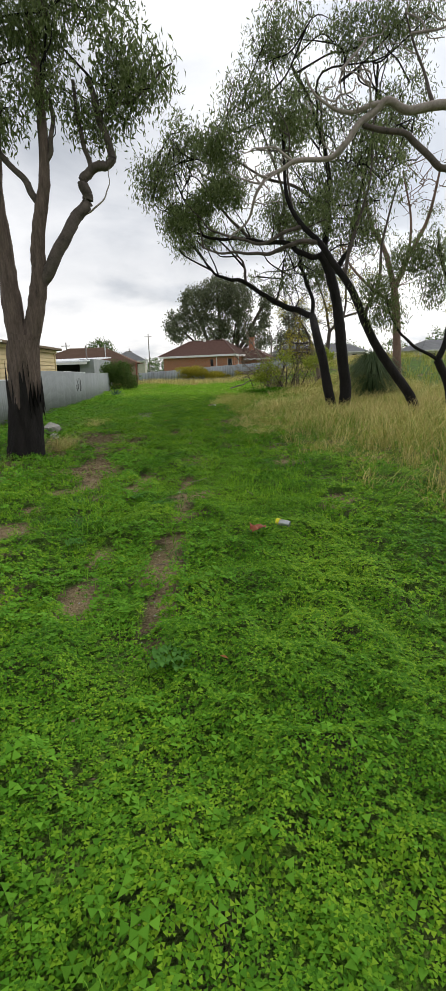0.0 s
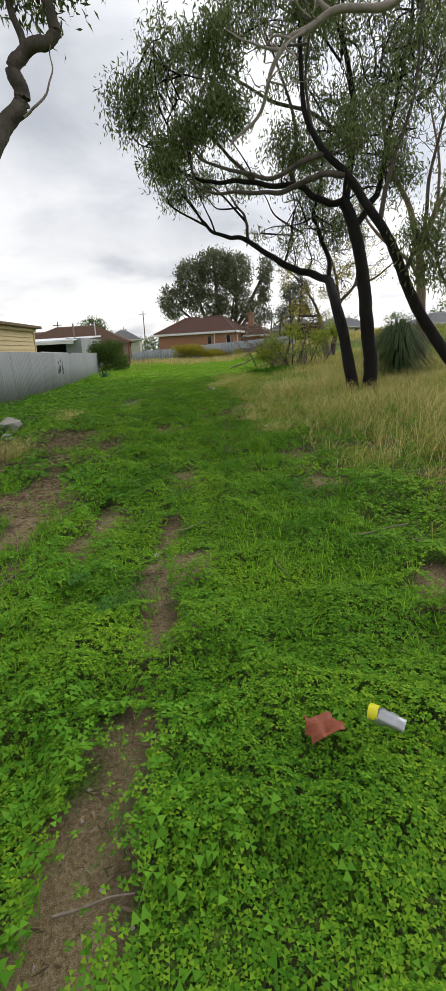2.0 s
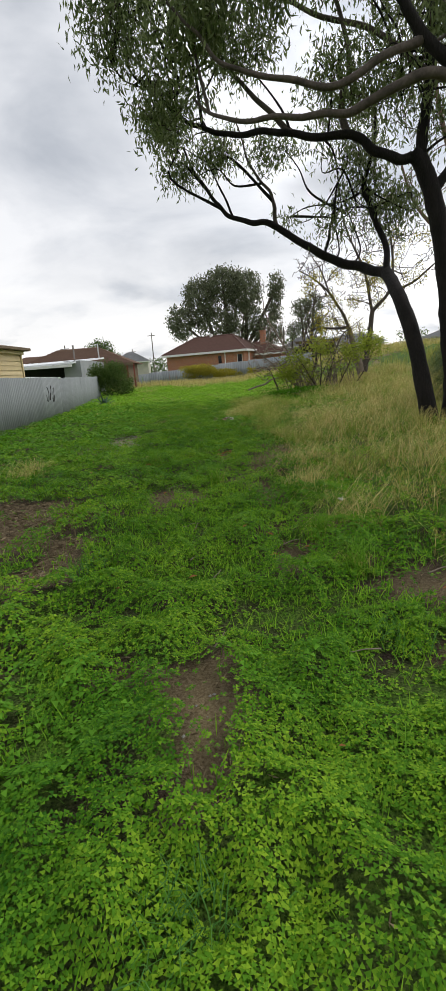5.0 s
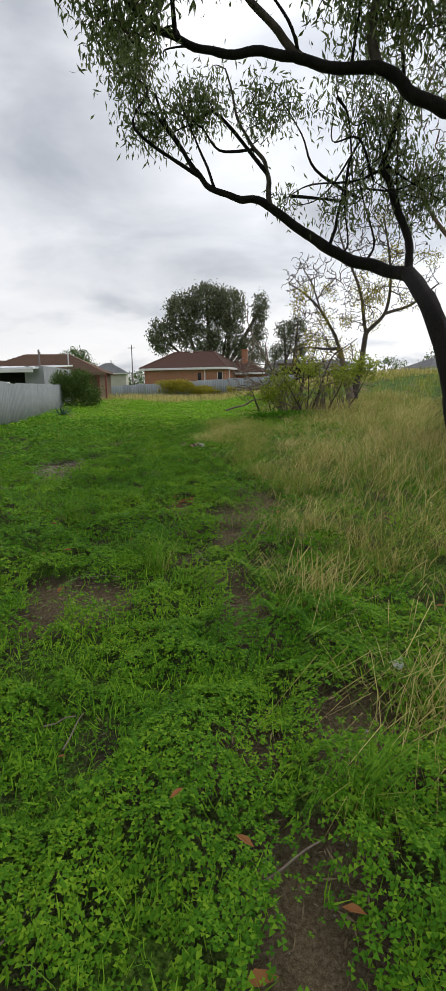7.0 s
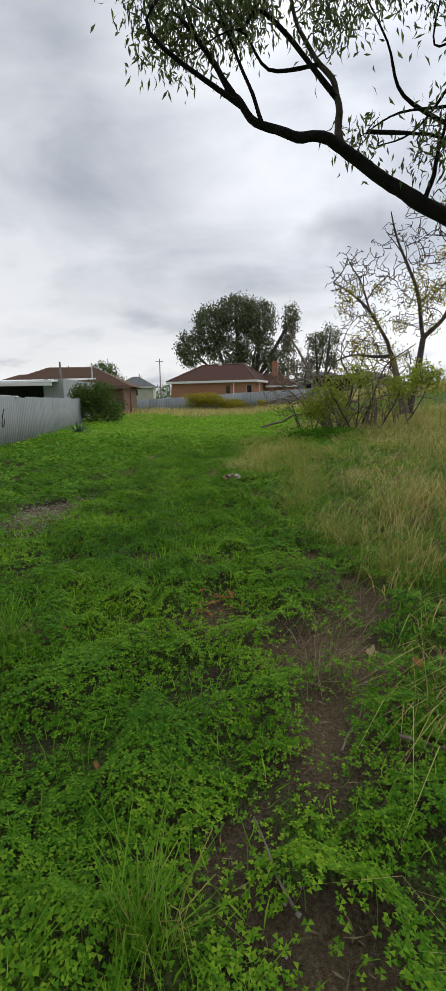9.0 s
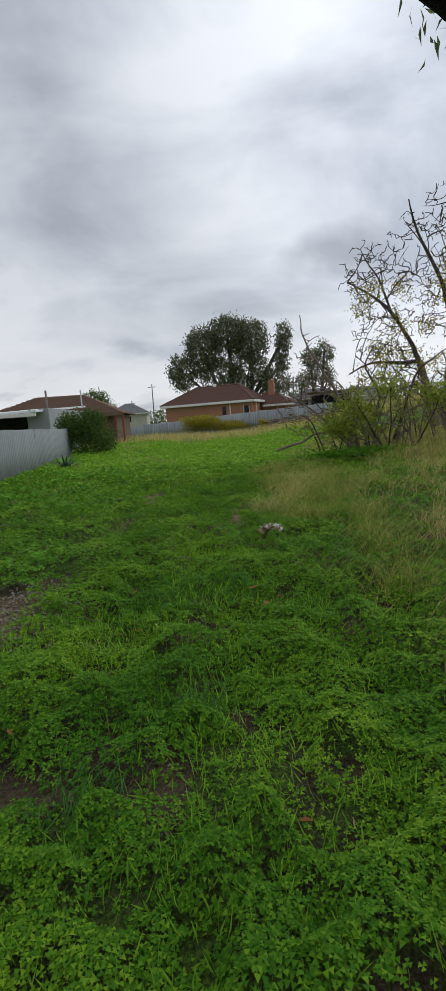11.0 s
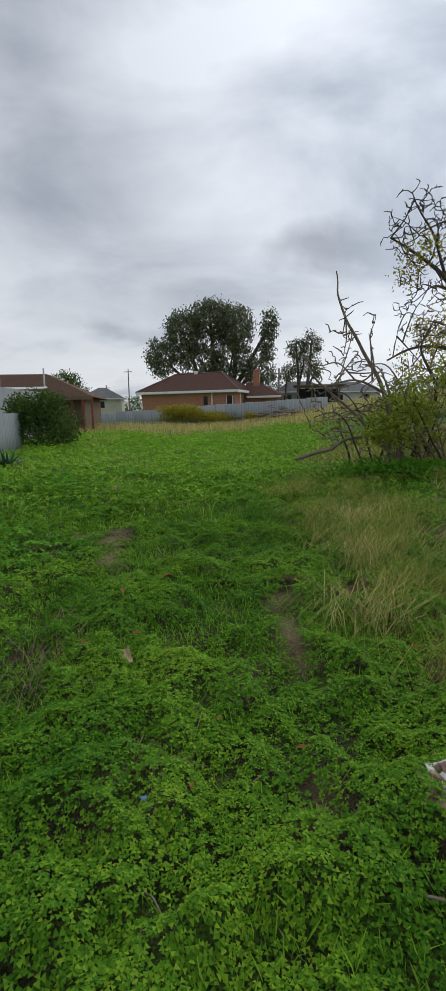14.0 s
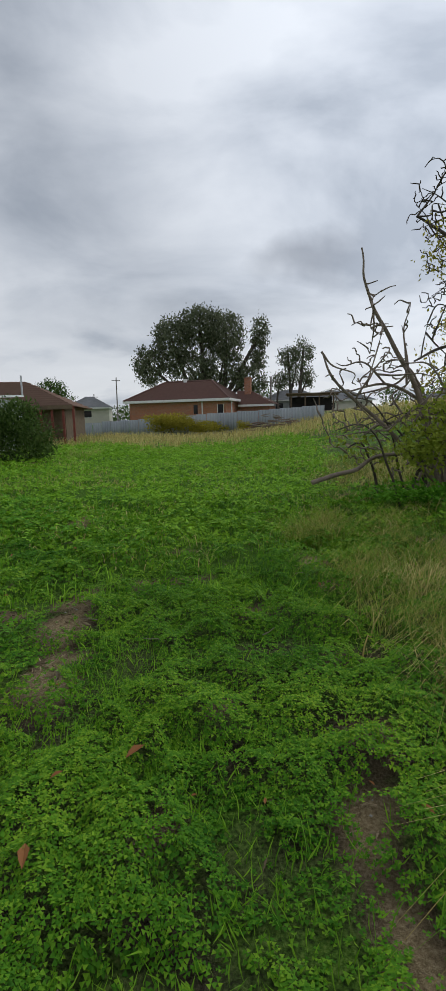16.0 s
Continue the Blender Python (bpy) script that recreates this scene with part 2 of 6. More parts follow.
M_GROUND = ground_material()
M_BRICK = brick_material()
M_CLOVER = clover_material()
M_YOUNG = leafy("fresh_young_grass", (0.110, 0.290, 0.010), (0.370, 0.620, 0.050), 0.32)
M_WEED = leafy("broad_weed_leaf", (0.055, 0.190, 0.010), (0.190, 0.440, 0.035))
M_FERNY = leafy("feathery_grey_green_leaf", (0.050, 0.170, 0.026), (0.140, 0.320, 0.066))
M_BLADE = leafy("green_grass_blade", (0.070, 0.220, 0.008), (0.220, 0.420, 0.040))
M_STRAW = leafy("dry_straw_blade", (0.340, 0.265, 0.075), (0.800, 0.690, 0.290), 0.32)
M_OLIVE = leafy("olive_grass_blade", (0.130, 0.175, 0.022), (0.540, 0.510, 0.130), 0.32)
M_GUM = leafy("gum_leaf", (0.050, 0.080, 0.022), (0.240, 0.290, 0.115), 0.35, 0.45)
M_FARGUM = leafy("grey_green_gum_foliage", (0.060, 0.080, 0.042), (0.250, 0.270, 0.160), 0.3, 0.6)
M_SHRUB = leafy("dark_shrub_leaf", (0.035, 0.080, 0.016), (0.150, 0.220, 0.055), 0.25, 0.55)
M_YELLOW = leafy("yellow_green_leaf", (0.200, 0.190, 0.022), (0.520, 0.450, 0.060), 0.55)
M_BRIGHT = leafy("fresh_green_leaf", (0.170, 0.240, 0.025), (0.460, 0.520, 0.080), 0.5)
M_DEADLEAF = leafy("fallen_brown_leaf", (0.130, 0.050, 0.018), (0.460, 0.210, 0.080), 0.15)
M_LITTER = leafy("dry_straw_and_bark", (0.075, 0.050, 0.030), (0.400, 0.310, 0.190), 0.1, 0.8)
M_BARK = material("grey_brown_furrowed_bark", (0.035, 0.026, 0.021), (0.215, 0.160, 0.130), 0.95, 7, 30, 1.0, 0.06, streak=(2.2, 2.2, 0.35))
M_CHAR = material("charred_black_bark", (0.004, 0.0035, 0.0035), (0.024, 0.020, 0.018), 0.95, 4, 30, 1.0, 0.03, streak=(2, 2, 0.4))
M_LIMB = material("grey_limb_bark", (0.032, 0.026, 0.022), (0.150, 0.122, 0.102), 0.9, 7, 34, 0.8, 0.015)
M_PALE = material("weathered_pale_grey_limb", (0.150, 0.118, 0.098), (0.400, 0.350, 0.305), 0.85, 5, 30, 0.6, 0.012)
M_RUST = material("red_brown_smooth_bark", (0.100, 0.055, 0.040), (0.260, 0.180, 0.140), 0.85, 5, 30, 0.5, 0.012)
M_TWIG = material("dark_twig", (0.030, 0.023, 0.018), (0.105, 0.080, 0.062), 0.9, 9, 50, 0.2, 0.004)
M_DEADWOOD = material("bleached_dead_wood", (0.110, 0.085, 0.066), (0.330, 0.265, 0.210), 0.9, 6, 50, 0.4, 0.006)
M_SHEET = material("weathered_grey_cement_sheet", (0.205, 0.225, 0.225), (0.330, 0.350, 0.350), 0.85, 1.6, 30, 0.25, 0.004, random_part=0.2, streak=(1, 1, 0.3))
M_ZINC = material("dull_galvanised_sheet", (0.250, 0.275, 0.285), (0.400, 0.425, 0.430), 0.6, 1.2, 24, 0.2, 0.004, metal=0.25, random_part=0.25, streak=(1, 1, 0.25))
M_CAP = material("pale_fence_capping", (0.50, 0.52, 0.52), (0.68, 0.70, 0.70), 0.6, 3, 30, 0.1, 0.002)
M_CREAM = material("cream_painted_boards", (0.52, 0.41, 0.215), (0.66, 0.545, 0.31), 0.7, 2.5, 40, 0.2, 0.003, random_part=0.2)
M_BROWNTRIM = material("weathered_brown_timber", (0.100, 0.070, 0.045), (0.230, 0.170, 0.110), 0.85, 4, 40, 0.4, 0.004)
M_WHITE = material("white_painted_timber", (0.62, 0.61, 0.58), (0.80, 0.79, 0.76), 0.6, 2, 30, 0.1, 0.002)
M_WHITEROOF = material("white_metal_roof", (0.66, 0.68, 0.70), (0.84, 0.85, 0.86), 0.45, 1.5, 20, 0.1, 0.003, streak=(1, 6, 1))
M_TILE = material("dark_red_brown_roof_tiles", (0.070, 0.041, 0.035), (0.185, 0.105, 0.086), 0.9, 3, 22, 0.6, 0.02, random_part=0.5)
M_BROWNROOF = material("faded_brown_roof_tiles", (0.130, 0.080, 0.058), (0.260, 0.165, 0.120), 0.9, 2, 22, 0.6, 0.02, random_part=0.5)
M_GREYROOF = material("grey_roof", (0.20, 0.20, 0.21), (0.34, 0.34, 0.35), 0.7, 1, 15, 0.3, 0.01)
M_GREYWALL = material("grey_rendered_wall", (0.25, 0.26, 0.27), (0.38, 0.39, 0.40), 0.85, 1.5, 20, 0.2, 0.004)
M_RENDER = material("pale_rendered_wall", (0.45, 0.42, 0.36), (0.62, 0.58, 0.50), 0.85, 1, 20, 0.2, 0.004)
M_REDWOOD = material("dull_red_painted_timber", (0.170, 0.045, 0.035), (0.300, 0.090, 0.065), 0.75, 3, 30, 0.2, 0.004)
M_DARK = material("dark_window_glass", (0.012, 0.013, 0.015), (0.03, 0.032, 0.036), 0.12, 1, 10, 0.0, spec=0.5)
# near black: stands for shade in carport and pergola; also scrawl and dark bottle
M_SHADE = material("dark_shade_and_black_paint", (0.020, 0.019, 0.018), (0.05, 0.048, 0.045), 0.9, 2, 20, 0.2, 0.003)
M_POLE = material("grey_timber_pole", (0.13, 0.115, 0.10), (0.24, 0.21, 0.19), 0.9, 3, 40, 0.4, 0.004)
M_STONE = material("pale_rubble_stone", (0.26, 0.24, 0.21), (0.50, 0.48, 0.44), 0.9, 9, 70, 0.6, 0.006, random_part=0.4)
M_PLASTIC = material("crumpled_white_plastic", (0.55, 0.54, 0.53), (0.80, 0.80, 0.79), 0.35, 8, 40, 0.3, 0.004, spec=0.5)
M_RAG = material("muddy_brown_rag", (0.130, 0.070, 0.050), (0.36, 0.26, 0.20), 0.9, 12, 60, 0.4, 0.004)
M_CARD = material("wet_tan_cardboard", (0.33, 0.235, 0.135), (0.50, 0.38, 0.23), 0.9, 6, 60, 0.3, 0.003, streak=(8, 1, 1))
M_TERRA = material("red_brown_wrapper", (0.200, 0.050, 0.022), (0.300, 0.085, 0.040), 0.5, 8, 60, 0.2, 0.002)
M_CANY = material("yellow_printed_can", (0.62, 0.58, 0.02), (0.75, 0.70, 0.04), 0.4, 8, 50, 0.1, 0.001)
M_CANG = material("crushed_grey_can_metal", (0.30, 0.31, 0.32), (0.55, 0.56, 0.57), 0.35, 8, 50, 0.2, 0.002, metal=0.7)
M_BOTTLE = material("cloudy_clear_plastic", (0.38, 0.42, 0.44), (0.58, 0.62, 0.63), 0.2, 6, 40, 0.1, 0.001, spec=0.6)
M_BLUE = material("pale_blue_wrapper", (0.12, 0.30, 0.55), (0.25, 0.45, 0.70), 0.4, 6, 40, 0.2, 0.002)
M_AGAVE = material("blue_green_agave_leaf", (0.035, 0.085, 0.060), (0.090, 0.160, 0.110), 0.5, 4, 30, 0.1, 0.002)
M_SPIKE = leafy("grass_tree_needle", (0.024, 0.050, 0.018), (0.095, 0.135, 0.050), 0.15)


# ---- building helpers ----
def mesh_of(name, verts, quads, smooth=False):
    """A mesh from arrays of corners and faces of one number of corners."""
    verts, quads = np.asarray(verts, np.float32), np.asarray(quads, np.int32)
    me = bpy.data.meshes.new(name)
    me.vertices.add(len(verts))
    me.vertices.foreach_set("co", verts.ravel())
    me.loops.add(quads.size)
    me.loops.foreach_set("vertex_index", quads.ravel())
    me.polygons.add(len(quads))
    me.polygons.foreach_set("loop_start", np.arange(0, quads.size, quads.shape[1], dtype=np.int32))
    if smooth:
        me.polygons.foreach_set("use_smooth", np.ones(len(quads), bool))
    me.update(calc_edges=True)
    return me


def part(name, data, mat, parent=None, label="", kind=""):
    """One mesh object, of a bmesh or a mesh, under a thing or a part."""
    if isinstance(data, bmesh.types.BMesh):
        me = bpy.data.meshes.new(name)
        data.to_mesh(me)
        data.free()
        data = me
    if not data.materials:
        data.materials.append(mat)
    ob = new(name, data)
    if parent is not None:
        ob.parent = parent
    return tagged(ob, label=label, kind=kind)


def thing(name, at, label, category, group="", kind="", turn=0.0):
    ob = new(name)
    ob.empty_display_size = 0.2
    ob.matrix_world = pose(at[0], at[1], at[2], 0, 0, turn)
    return tagged(ob, label=label, category=category, group=group, kind=kind)


def block(bm, x0, y0, z0, x1, y1, z1, bevel=0.0):
    r = bmesh.ops.create_cube(bm, size=1)
    for v in r["verts"]:
        v.co = Vector((x0 if v.co.x < 0 else x1, y0 if v.co.y < 0 else y1, z0 if v.co.z < 0 else z1))
    if bevel:
        edges = list({e for v in r["verts"] for e in v.link_edges})
        bmesh.ops.bevel(bm, geom=edges, offset=bevel, segments=1, affect="EDGES")
    return bm


def slab(*dims, bevel=0.0):
    return block(bmesh.new(), *dims, bevel=bevel)


def faces_mesh(name, verts, faces):
    me = bpy.data.meshes.new(name)
    me.from_pydata([tuple(v) for v in verts], [], faces)
    me.update()
    return me


def smooth_line(pts, per=5):
    """A Catmull-Rom line through the points."""
    p = np.asarray(pts, float)
    if len(p) < 3:
        return np.linspace(p[0], p[-1], per + 1)
    q = np.vstack([2 * p[0] - p[1], p, 2 * p[-1] - p[-2]])
    out = []
    for i in range(1, len(q) - 2):
        for t in np.linspace(0, 1, per, endpoint=False):
            a, b, c, d = q[i - 1], q[i], q[i + 1], q[i + 2]
            out.append(0.5 * ((2 * b) + (c - a) * t + (2 * a - 5 * b + 4 * c - d) * t**2 + (3 * b - a - 3 * c + d) * t**3))
    return np.array(out + [p[-1]])


class Tubes:
    """Gathers round, tapering, slightly knotted stems into one mesh."""

    def __init__(self):
        self.v, self.f, self.n = [], [], 0

    def add(self, line, r0, r1, sides=6, knots=0.0, flare=0.0):
        line = np.asarray(line, float)
        n = len(line)
        way = np.gradient(line, axis=0)
        way /= np.linalg.norm(way, axis=1)[:, None] + 1e-9
        side = np.cross(way, (0.31, 0.22, 0.93) if abs(way[:, 2]).mean() < 0.8 else (1.0, 0.1, 0.0))
        side /= np.linalg.norm(side, axis=1)[:, None] + 1e-9
        up = np.cross(side, way)
        u = np.linspace(0, 1, n)
        r = r0 + (r1 - r0) * u + flare * r0 * np.exp(-u * n / 2.0)
        a = np.linspace(0, 2 * np.pi, sides, endpoint=False)
        rr = r[:, None] * (1 + knots * rng.normal(size=(n, sides)))
        ring = line[:, None, :] + rr[..., None] * (np.cos(a)[None, :, None] * side[:, None, :] + np.sin(a)[None, :, None] * up[:, None, :])
        self.v.append(ring.reshape(-1, 3))
        i, j = np.meshgrid(np.arange(n - 1), np.arange(sides), indexing="ij")
        k = (j + 1) % sides
        q = np.stack([i * sides + j, i * sides + k, (i + 1) * sides + k, (i + 1) * sides + j], -1).reshape(-1, 4) + self.n
        self.f.append(q)
        self.n += n * sides
        return self

    def bark(self, line, r0, r1, sides=40, ridges=0.07, flare=0.3, ragged=0.0):
        """A thick stem with furrows that run along it; ragged: how unevenly its upper end stops, in metres."""
        line = np.asarray(line, float)
        n = len(line)
        u = np.linspace(0, 1, n)
        r = r0 + (r1 - r0) * u + flare * r0 * np.exp(-u * n / 4.0)
        a = np.linspace(0, 2 * np.pi, sides, endpoint=False)
        run = line[:, 2][:, None]
        f = vnoise(a[None, :] * 6.0 + 0.8 * np.sin(run * 2.3), run * 2.6 + 0 * a[None, :], 91) + 0.6 * vnoise(a[None, :] * 11.0, run * 6.0 + 0 * a[None, :], 92)
        f[:, -2:] = 0.5 * f[:, -2:] + 0.5 * f[:, :2][:, ::-1]
        rr = r[:, None] * (1 + ridges * (f - 0.8) * 2)
        ring = np.stack([line[:, 0][:, None] + rr * np.cos(a), line[:, 1][:, None] + rr * np.sin(a), run + 0 * rr], -1)
        ring[:, :, 2] += (u[:, None] ** 6) * ragged * rng.uniform(-1, 0.6, sides)[None, :]
        self.v.append(ring.reshape(-1, 3))
        i, j = np.meshgrid(np.arange(n - 1), np.arange(sides), indexing="ij")
        k = (j + 1) % sides
        self.f.append(np.stack([i * sides + j, i * sides + k, (i + 1) * sides + k, (i + 1) * sides + j], -1).reshape(-1, 4) + self.n)
        self.n += n * sides
        return self

    def mesh(self, name):
        return mesh_of(name, np.concatenate(self.v), np.concatenate(self.f), smooth=True)


def unit(a):
    return a / (np.linalg.norm(a, axis=-1, keepdims=True) + 1e-9)


def leaf_mesh(name, base, way, length, width, bend=0.15):
    """Many small pointed leaves: base point, direction, length and width for each."""
    n = len(base)
    way = unit(way)
    side = unit(np.cross(way, rng.normal(size=(n, 3))))
    normal = np.cross(side, way)
    length, width = np.broadcast_to(length, n)[:, None], np.broadcast_to(width, n)[:, None]
    mid = base + way * length * 0.42 + normal * length * bend
    v = np.stack([base, mid + side * width / 2, base + way * length, mid - side * width / 2], 1).reshape(-1, 3)
    return mesh_of(name, v, np.arange(4 * n).reshape(-1, 4))


def vnoise(x, y, seed=0):
    """Smooth value noise on the plane, 0 to 1."""
    x, y = np.asarray(x, float), np.asarray(y, float)
    xi, yi = np.floor(x), np.floor(y)
    fx, fy = x - xi, y - yi
    fx, fy = fx * fx * (3 - 2 * fx), fy * fy * (3 - 2 * fy)

    def h(a, b):
        s = np.sin(a * 127.1 + b * 311.7 + seed * 74.7) * 43758.5453
        return s - np.floor(s)

    return (h(xi, yi) * (1 - fx) + h(xi + 1, yi) * fx) * (1 - fy) + (h(xi, yi + 1) * (1 - fx) + h(xi + 1, yi + 1) * fx) * fy


def ease(a, b, v):
    t = np.clip((np.asarray(v, float) - a) / (b - a), 0, 1)
    return t * t * (3 - 2 * t)


# ---- ground ----
def gz(x, y):
    """The height of the ground: level along the track, rising ahead and to the right."""
    x, y = np.asarray(x, float), np.asarray(y, float)
    z = 0.55 * ease(20, 62, y)
    z = z + np.clip(x - 1.8, 0, 14) * (0.055 + 0.085 * ease(12, 50, y))
    z = z + 0.10 * ease(-1.5, -5, x) * ease(24, 36, y) - 0.10 * ease(-3.5, -7, x) * ease(26, 14, y)
    near = ease(70, 40, y) * ease(-40, -20, x) * ease(60, 30, x)
    return z + near * (0.05 * (vnoise(x * 0.9, y * 0.9, 3) - 0.5) + 0.05 * (vnoise(x * 2.7, y * 2.7, 4) - 0.5))


# bare soil: x, y and half-widths of each worn or scraped place
BARE_A = [(0.05, 5.2, 0.16, 0.5), (0.1, 3.3, 0.17, 1.0), (0.06, 2.4, 0.13, 0.5), (-0.5, 2.7, 0.12, 0.4), (-1.55, 4.3, 0.35, 0.25),
          (0.18, 4.6, 0.14, 0.45), (-1.85, 10.5, 0.6, 0.5), (-0.52, 3.6, 0.12, 0.5), (1.9, 4.9, 0.25, 0.35), (0.1, 8.0, 0.22, 0.7),
          (0.05, 6.1, 0.13, 0.6), (0.27, 5.45, 0.14, 0.3), (0.12, 5.0, 0.13, 0.35), (-0.55, 6.5, 0.18, 0.8), (-0.62, 5.9, 0.15, 0.4)]
BARE_D = [(-2.1, 10.8, 0.9, 1.0), (-2.9, 9.9, 0.6, 0.8), (-2.3, 9.0, 0.6, 0.5), (-1.55, 7.9, 0.3, 0.8), (-3.6, 8.2, 0.5, 0.6), (1.05, 14.0, 0.38, 0.7), (1.35, 14.7, 0.3, 0.5), (-0.45, 11.8, 0.28, 0.45), (0.42, 19.36, 0.22, 0.20)]
BARE_B = [(-2.2, 11.6, 0.91, 0.72), (-1.36, 7.4, 0.33, 0.72), (1.6, 9.0, 0.39, 0.42), (1.72, 7.4, 0.36, 0.36), (-0.6, 12.0, 0.33, 0.42),
          (-0.15, 11.8, 0.29, 0.36), (0.8, 11.7, 0.18, 0.60), (0.72, 13.9, 0.33, 0.42), (0.62, 12.3, 0.18, 0.36), (0.8, 9.8, 0.17, 0.42),
          (1.15, 10.5, 0.23, 0.36), (-2.05, 17.5, 0.59, 1.08), (0.27, 14.5, 0.20, 0.48), (0.75, 13.9, 0.29, 0.48), (0.8, 13.3, 0.23, 0.48)]
BARE_C = [(0.55, 12.4, 0.12, 0.31), (-1.0, 14.2, 0.21, 0.31), (1.05, 15.6, 0.28, 0.31), (-1.55, 23.9, 0.19, 0.73), (0.09, 20.7, 0.11, 0.23),
          (-0.28, 17.2, 0.09, 0.21), (0.82, 25.2, 0.24, 0.36), (0.18, 21.6, 0.11, 0.39), (-0.76, 19.8, 0.10, 0.21), (0.15, 20.4, 0.08, 0.23),
          (0.75, 21.6, 0.18, 0.32), (0.1, 21.1, 0.11, 0.27), (-1.45, 22.9, 0.14, 0.62), (-2.2, 27.6, 0.28, 0.62), (-1.9, 9.2, 0.47, 0.42)]


def bare(x, y):
    x, y = np.asarray(x, float), np.asarray(y, float)
    xs, ys = x + 0.16 * (vnoise(x * 5, y * 5, 8) - 0.5), y + 0.3 * (vnoise(x * 4, y * 4, 9) - 0.5)
    out = np.zeros_like(xs)
    for bx, by, rx, ry in BARE_A + BARE_B + BARE_C + BARE_D:
        out = np.maximum(out, np.exp(-(((xs - bx) / rx) ** 2 + ((ys - by) / ry) ** 2) ** 1.3))
    ragged = vnoise(x * 3.1, y * 2.2, 11)
    left = ease(-0.4, -1.4, x) * ease(-5, -2.5, x) * ease(13.5, 11, y)
    out = np.maximum(out, left * ease(0.60, 0.80, ragged))
    out = np.maximum(out, 0.7 * ease(0.76, 0.9, vnoise(x * 2.9 + 4, y * 2.3, 12)) * ease(4, 8, y))
    crumbs = 0.6 * vnoise(x * 9, y * 9, 13) + 0.4 * vnoise(x * 23, y * 23, 14)
    return np.clip(out * 1.1 - 1.1 * (1 - out) * crumbs - 0.22 * crumbs, 0, 1)


def dry(x, y):
    """Where the tall dry grass stands, 0 to 1: its edge comes nearer the track ahead."""
    x, y = np.asarray(x, float), np.asarray(y, float)
    edge = np.interp(y, [-3, 4, 6, 8, 11, 14, 20, 24, 30, 40], [3.1, 2.9, 2.6, 2.05, 1.75, 1.7, 1.45, 1.5, 2.4, 5.0])
    right = ease(-0.25, 0.35, x - edge + 0.9 * (vnoise(x * 1.3, y * 1.3, 21) - 0.5))
    far = ease(43, 47, y + 3 * (vnoise(x * 0.5, y * 0.5, 22) - 0.5)) * ease(58, 55, y)
    thin = 1 - 0.7 * ease(17, 20.5, y) * ease(31, 27, y) * ease(5.0, 3.0, x)
    return np.maximum(right * thin, far)


def build_ground():
    xs = np.concatenate([[-2500, -900, -300, -120, -60, -35, -22, -15, -11.5], np.arange(-9.5, 14, 0.16), [15, 18, 24, 35, 60, 120, 300, 900, 2500]])
    ys = np.concatenate([[-900, -200, -60, -20, -8], np.arange(-5, 32, 0.16), np.arange(32, 64, 0.7), [66, 72, 85, 110, 160, 300, 900, 2500]])
    gx, gy = np.meshgrid(xs, ys)
    v = np.stack([gx, gy, gz(gx, gy)], -1).reshape(-1, 3)
    nx = len(xs)
    i, j = np.meshgrid(np.arange(len(ys) - 1), np.arange(nx - 1), indexing="ij")
    q = np.stack([i * nx + j, i * nx + j + 1, (i + 1) * nx + j + 1, (i + 1) * nx + j], -1).reshape(-1, 4)
    me = mesh_of("ground", v, q, smooth=True)
    att = me.attributes.new("turf", "FLOAT", "POINT")
    near = ease(27, 23, gy)
    bared = bare(gx, gy)
    # near the track turf thins, so the shade-dark earth shows between the leaves
    turf = np.clip(0.95 - 1.0 * bared - (0.38 + 0.10 * ease(6, 10, gy)) * near * (1 - dry(gx, gy)) - 0.4 * dry(gx, gy), 0, 1)
    sand = me.attributes.new("worn", "FLOAT", "POINT")
    sand.data.foreach_set("value", np.clip(bared * 1.6 * np.interp(gy, [6, 9, 18, 21, 26], [1.0, 0.35, 0.35, 0.8, 0.9]), 0, 1).ravel().astype(np.float32))
    att.data.foreach_set("value", turf.ravel().astype(np.float32))
    return part("ground", me, M_GROUND, label="rough sandy ground with worn bare soil under weeds", kind="structure")


GROUND = build_ground()


# ---- fences ----
def sheet_mesh(name, width, height, pitch, depth, lean=0.0):
    """A corrugated sheet with its thickness, standing along +x from the origin."""
    n = int(round(width / pitch * 6)) + 1
    u = np.linspace(0, width, n)
    w = depth * np.sin(2 * np.pi * u / pitch)
    t = 0.007
    rows = []
    for z in (0.0, height):
        rows.append(np.stack([u, w, np.full(n, z)], -1))
        rows.append(np.stack([u, w + t, np.full(n, z)], -1))
    v = np.concatenate([rows[0], rows[2], rows[3], rows[1]])
    i = np.arange(n - 1)
    q = [np.stack([a * n + i, a * n + i + 1, b * n + i + 1, b * n + i], -1) for a, b in ((0, 1), (1, 2), (2, 3), (3, 0))]
    ends = [[0, n, 2 * n, 3 * n], [n - 1, 4 * n - 1, 3 * n - 1, 2 * n - 1]]
    return mesh_of(name, v, np.concatenate(q + [np.array(ends)]))


